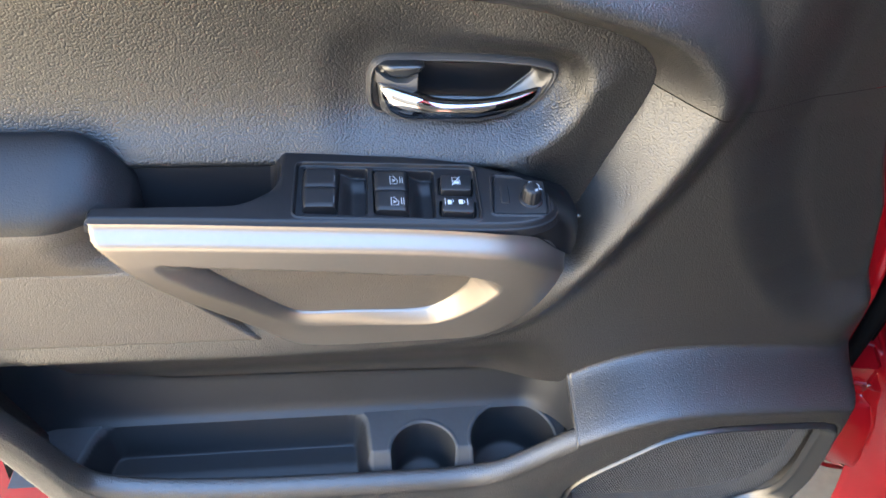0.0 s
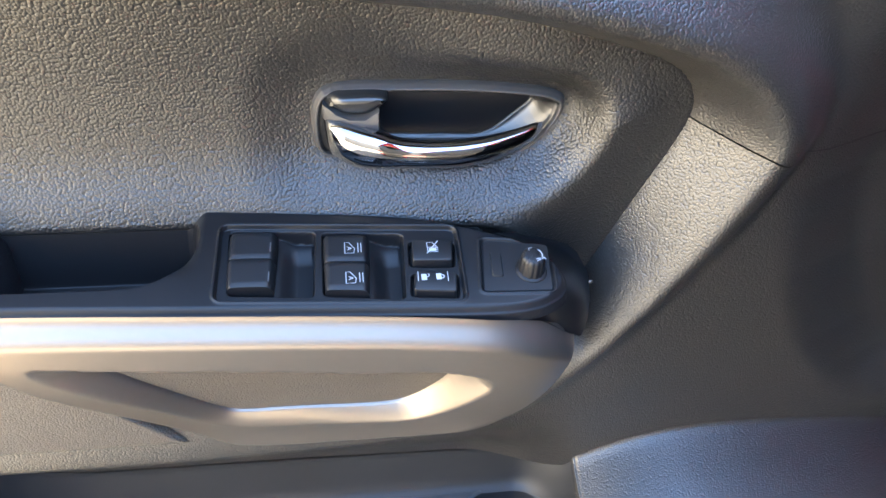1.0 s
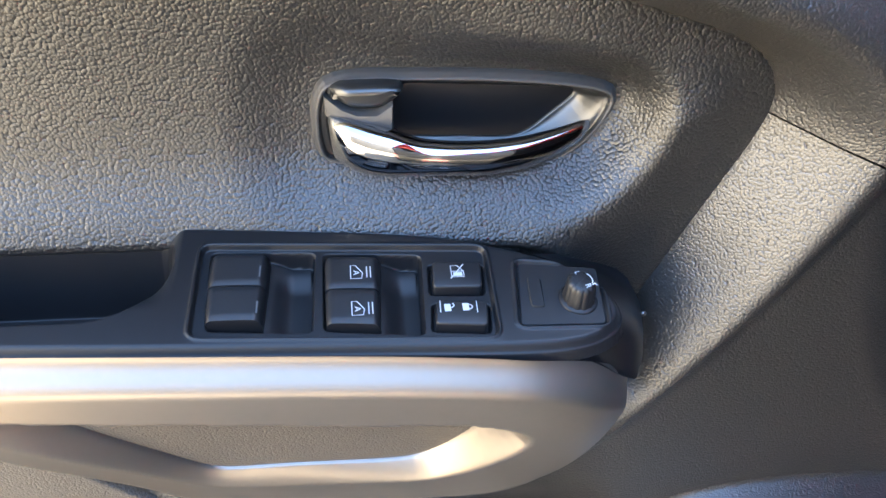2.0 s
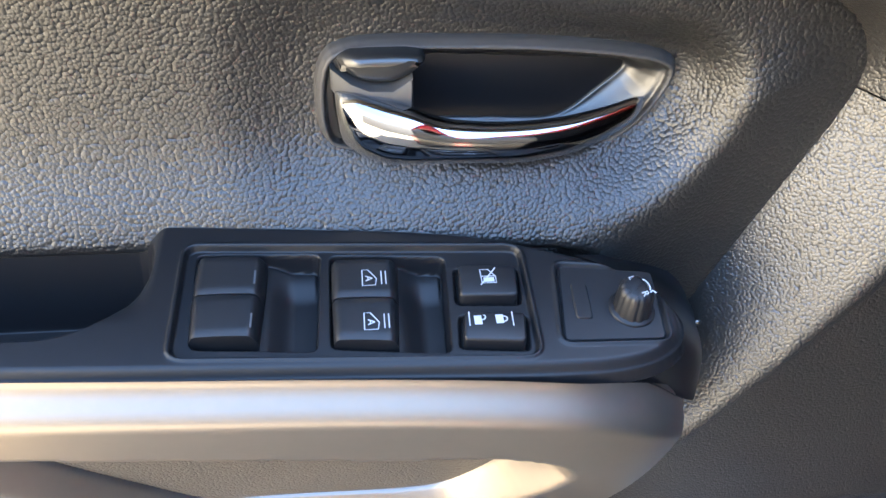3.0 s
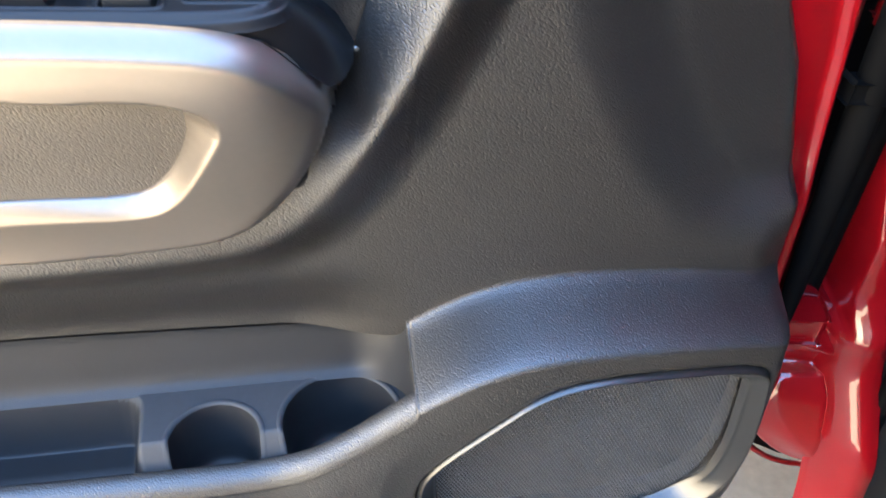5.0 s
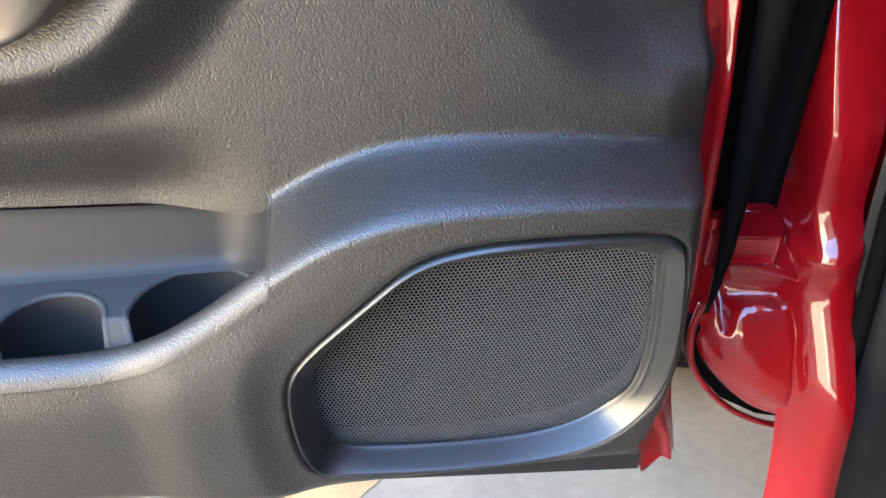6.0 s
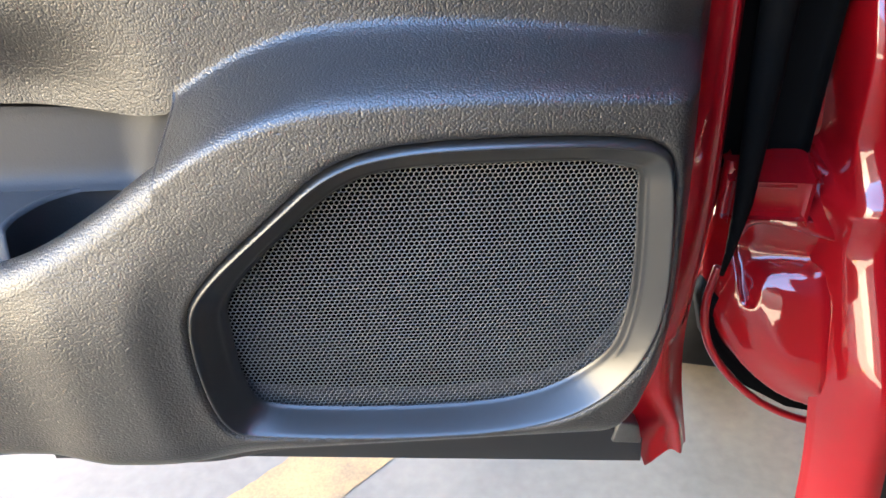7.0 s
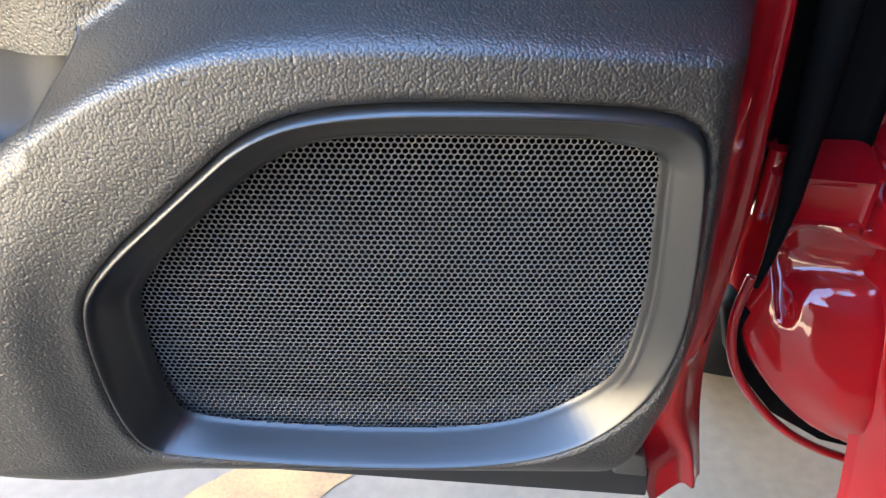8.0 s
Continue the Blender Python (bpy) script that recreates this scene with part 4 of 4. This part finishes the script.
fy = 0.150 - 0.022 * step(0.0, -0.045, fd) + 0.010 * np.exp(-((fz - 0.56) / 0.02) ** 2) + 0.03 * step(-0.003, 0.006, fd)
lean_z = np.linspace(0.36, 0.67, 125)
lean = np.interp(lean_z, [0.36, 0.45, 0.475, 0.55, 0.575, 0.61, 0.67], [-0.15, -0.05, 0.27, 0.27, 0.10, 0.25, 0.30])
fy = fy + np.interp(fz, lean_z, np.cumsum(lean) * 0.0025) - 0.40 * (fx - 1.0)
SLOT = rounded([(0.982, 0.515), (0.978, 0.545), (0.977, 0.582), (0.985, 0.600), (1.005, 0.601), (1.06, 0.590), (1.06, 0.558), (1.010, 0.553), (0.992, 0.545), (0.988, 0.515)], 2)
fy = fy + 0.018 * step(0.002, -0.004, sdf(fx, fz, SLOT))
wing = sheet("wing_tip", fx, fz, fy, RED, body, "glossy red lower wing tip", keep=fd < 0.004)
bm = bmesh.new()
flange = smooth_line([(0.949, 0.560), (0.942, 0.510), (0.958, 0.452), (1.010, 0.388), (1.068, 0.350), (1.12, 0.335)], 3)
tube(bm, [(x, 0.150, z) for x, z in flange], 0.0045, 8)
put("wing_flange", bm, RED, wing)
# Black slab standing in for the shade in the hollow behind the flange.
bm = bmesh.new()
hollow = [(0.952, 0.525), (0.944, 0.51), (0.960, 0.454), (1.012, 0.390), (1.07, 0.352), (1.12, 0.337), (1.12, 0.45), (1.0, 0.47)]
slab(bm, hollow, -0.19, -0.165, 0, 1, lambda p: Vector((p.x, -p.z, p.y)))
put("wing_hollow_shade", bm, RUBBER, wing)
# Unseen rear cab side, black rather than body red so reflections stay dark.
body_box("dark_rear_side", -0.04, 1.70, 1.08, 1.95, 0.30, 1.02, SATIN, 0.06)
body_box("load_bed", -0.04, 1.70, 1.96, 3.1, 0.42, 1.12, RED, 0.06)
# Unseen opaque block over it, added for the same dark reflections.
body_box("dark_rear_upper", 0.0, 1.66, 1.08, 2.2, 1.015, 1.85, SATIN, 0.03, "unseen dark upper rear cab, added to keep reflections dark")
# Unseen roof, set high enough to keep sun off the switch plate.
body_box("roof", 0.02, 1.66, -0.3, 2.2, 1.84, 1.95, RED, 0.05)
body_box("far_side", 1.60, 1.70, -0.1, 1.2, 0.30, 1.75, SATIN, 0.02)
ks, kz = np.meshgrid(np.linspace(0, 1, 24), np.linspace(0.10, 1.12, 60))
kin = np.interp(kz, [0.10, 0.40, 0.57, 0.70, 0.88, 1.20], [0.148, 0.130, 0.113, 0.100, 0.088, 0.083]) + 0.5 * ks
krr = -0.012 + 0.03 * step(0.0, 0.10, ks) + 0.05 * step(0.1, 1.0, ks)
kp = np.array([at(a, b, c) for a, b, c in zip(kin.ravel(), krr.ravel(), kz.ravel())]).reshape(*kin.shape, 3)
sheet("kick_panel", kp[..., 0], kp[..., 2], kp[..., 1], SOFT, body, "dark grey inner kick panel")
body_box("dashboard", 0.25, 1.65, -0.10, -0.02, 0.20, 1.12, SATIN, 0.02)
# Opaque slab, out of view, added to block light through the screen opening.
body_box("windscreen", 0.05, 1.62, -0.30, -0.25, 1.10, 1.85, SATIN, 0.02, "unseen opaque windscreen slab that keeps light out of the cabin")
body_box("cabin_floor", 0.30, 1.65, -0.05, 1.2, 0.30, 0.36, RUBBER, 0.01)


def wheel(s_in, r_back):
    """Tyre and rim, turned round the axle."""
    for name, mat, prof in (("tyre", RUBBER, [(0.23, -0.10), (0.33, -0.115), (0.375, -0.09), (0.38, 0.0), (0.375, 0.09), (0.33, 0.115), (0.23, 0.10)]),
                            ("rim", STEEL, [(0.02, 0.05), (0.08, 0.055), (0.20, 0.07), (0.232, 0.10), (0.232, -0.10), (0.20, -0.06), (0.02, -0.05)])):
        bm = bmesh.new()
        rings = []
        for k in range(48):
            a = 2 * math.pi * k / 48
            rings.append([bm.verts.new(at(s_in + w, r_back + r * math.cos(a), 0.38 + r * math.sin(a))) for r, w in prof])
        for k in range(48):
            for j in range(len(prof) - 1):
                p, q = rings[k], rings[(k + 1) % 48]
                bm.faces.new((p[j], q[j], q[j + 1], p[j + 1]))
        bmesh.ops.recalc_face_normals(bm, faces=bm.faces[:])
        put(name, bm, mat, body)


for s_in, r_back in ((0.13, -0.67), (1.54, -0.67), (0.13, 2.25), (1.54, 2.25)):
    wheel(s_in, r_back)

# ---- printed symbols on the switches ----
def ribbon(bm, line, width, height, closed=False):
    """A flat printed stroke on the tipped plate."""
    p = np.array(line, float)
    n = len(p)
    a = np.roll(p, 1, 0) if closed else np.vstack([p[:1], p[:-1]])
    b = np.roll(p, -1, 0) if closed else np.vstack([p[1:], p[-1:]])
    t = b - a
    t = t / (np.linalg.norm(t, axis=1, keepdims=True) + 1e-12)
    side = np.stack([-t[:, 1], t[:, 0]], 1) * width / 2
    hh = height if callable(height) else (lambda x, y: height)
    rows = [(bm.verts.new(tip((*(q + w), hh(*q)))), bm.verts.new(tip((*(q - w), hh(*q))))) for q, w in zip(p, side)]
    for k in range(n if closed else n - 1):
        c, d = rows[k], rows[(k + 1) % n]
        bm.faces.new((c[0], d[0], d[1], c[1]))


def letter(text, x, y, z, size, spin, parent):
    curve = bpy.data.curves.new("letter", "FONT")
    curve.body, curve.size, curve.extrude = text, size, 0.00005
    curve.align_x, curve.align_y = "CENTER", "CENTER"
    curve.materials.append(PRINT)
    ob = new("letter", curve)
    p, q = tip((x, y, z)), tip((x, y + 0.01, z))
    ob.matrix_world = Matrix.Translation(p) @ Matrix.Rotation(math.atan2(q.z - p.z, q.y - p.y), 4, "X") @ Matrix.Rotation(radians(spin), 4, "Z")
    ob.parent = parent


for r, cy in ((rockers[2], 0.0335), (rockers[3], 0.0070)):
    bm = bmesh.new()
    up = lambda x, y: rocker_height((x - 0.2595) / 0.0310, 0.5) + 0.0004
    ribbon(bm, [(0.2738, cy - 0.0050), (0.2797, cy - 0.0050), (0.2803, cy - 0.0010), (0.2765, cy + 0.0048), (0.2738, cy + 0.0048)], 0.0005, up, True)
    ribbon(bm, [(0.2826, cy - 0.0045), (0.2826, cy + 0.0038)], 0.0005, up)
    ribbon(bm, [(0.2846, cy - 0.0045), (0.2846, cy + 0.0038)], 0.0005, up)
    put("window_symbol", bm, PRINT, r, "white window symbol", smooth=False)
    letter("A", 0.2767, cy - 0.0008, up(0.2767, cy) + 0.0001, 0.0045, -90, r)
for r, cy in ((rockers[0], 0.0372), (rockers[1], 0.0112)):
    bm = bmesh.new()
    up = lambda x, y: rocker_height((x - 0.1970) / 0.0318, 0.5) + 0.0004
    ribbon(bm, [(0.2248, cy - 0.0042), (0.2248, cy + 0.0042)], 0.0009, up)
    put("ridge_mark", bm, GREYPRINT, r, smooth=False)
bm = bmesh.new()
ribbon(bm, [(0.3292, 0.0270), (0.3292, 0.0355), (0.3330, 0.0355), (0.3360, 0.0310), (0.3360, 0.0270)], 0.0005, 0.0024, True)
ribbon(bm, [(0.3292, 0.0312), (0.3360, 0.0312)], 0.0005, 0.0024)
ribbon(bm, [(0.3284, 0.0258), (0.3368, 0.0366)], 0.0006, 0.0024)
ribbon(bm, [(0.3302, 0.0290), (0.3352, 0.0290)], 0.0028, 0.0024)
put("window_lock_symbol", bm, PRINT, lock_buttons[0], "white crossed window symbol", smooth=False)
bm = bmesh.new()
for cx, opened in ((0.3245, True), (0.3342, False)):
    ribbon(bm, [(cx - 0.0022, 0.0046), (cx + 0.0012, 0.0046)], 0.0052, 0.0024)
    arc = [(cx + 0.0012 + 0.0018 * math.sin(a), 0.0046 + (0.0016 if opened else 0) - 0.0016 * math.cos(a)) for a in np.linspace(0, math.pi * (0.8 if opened else 1), 8)]
    ribbon(bm, arc, 0.0006, 0.0024)
ribbon(bm, [(0.3200, 0.0014), (0.3204, 0.0098)], 0.0005, 0.0024)
ribbon(bm, [(0.3394, 0.0002), (0.3398, 0.0086)], 0.0005, 0.0024)
put("lock_symbol", bm, PRINT, lock_buttons[1], "white padlock symbols", smooth=False)
letter("R", 0.3985, 0.0045, 0.0137, 0.0044, -75, knob)
letter("L", 0.3950, 0.0145, 0.0137, 0.0038, -75, knob)
bm = bmesh.new()
ribbon(bm, [(0.3965 + 0.0054 * math.cos(a), 0.009 + 0.0056 * math.sin(a)) for a in np.linspace(-0.5, 0.9, 9)], 0.0006, 0.0137)
ribbon(bm, [(0.4010, 0.0050), (0.4024, 0.0062), (0.4036, 0.0046)], 0.0008, 0.0137)
put("turn_arrow", bm, PRINT, knob, smooth=False)
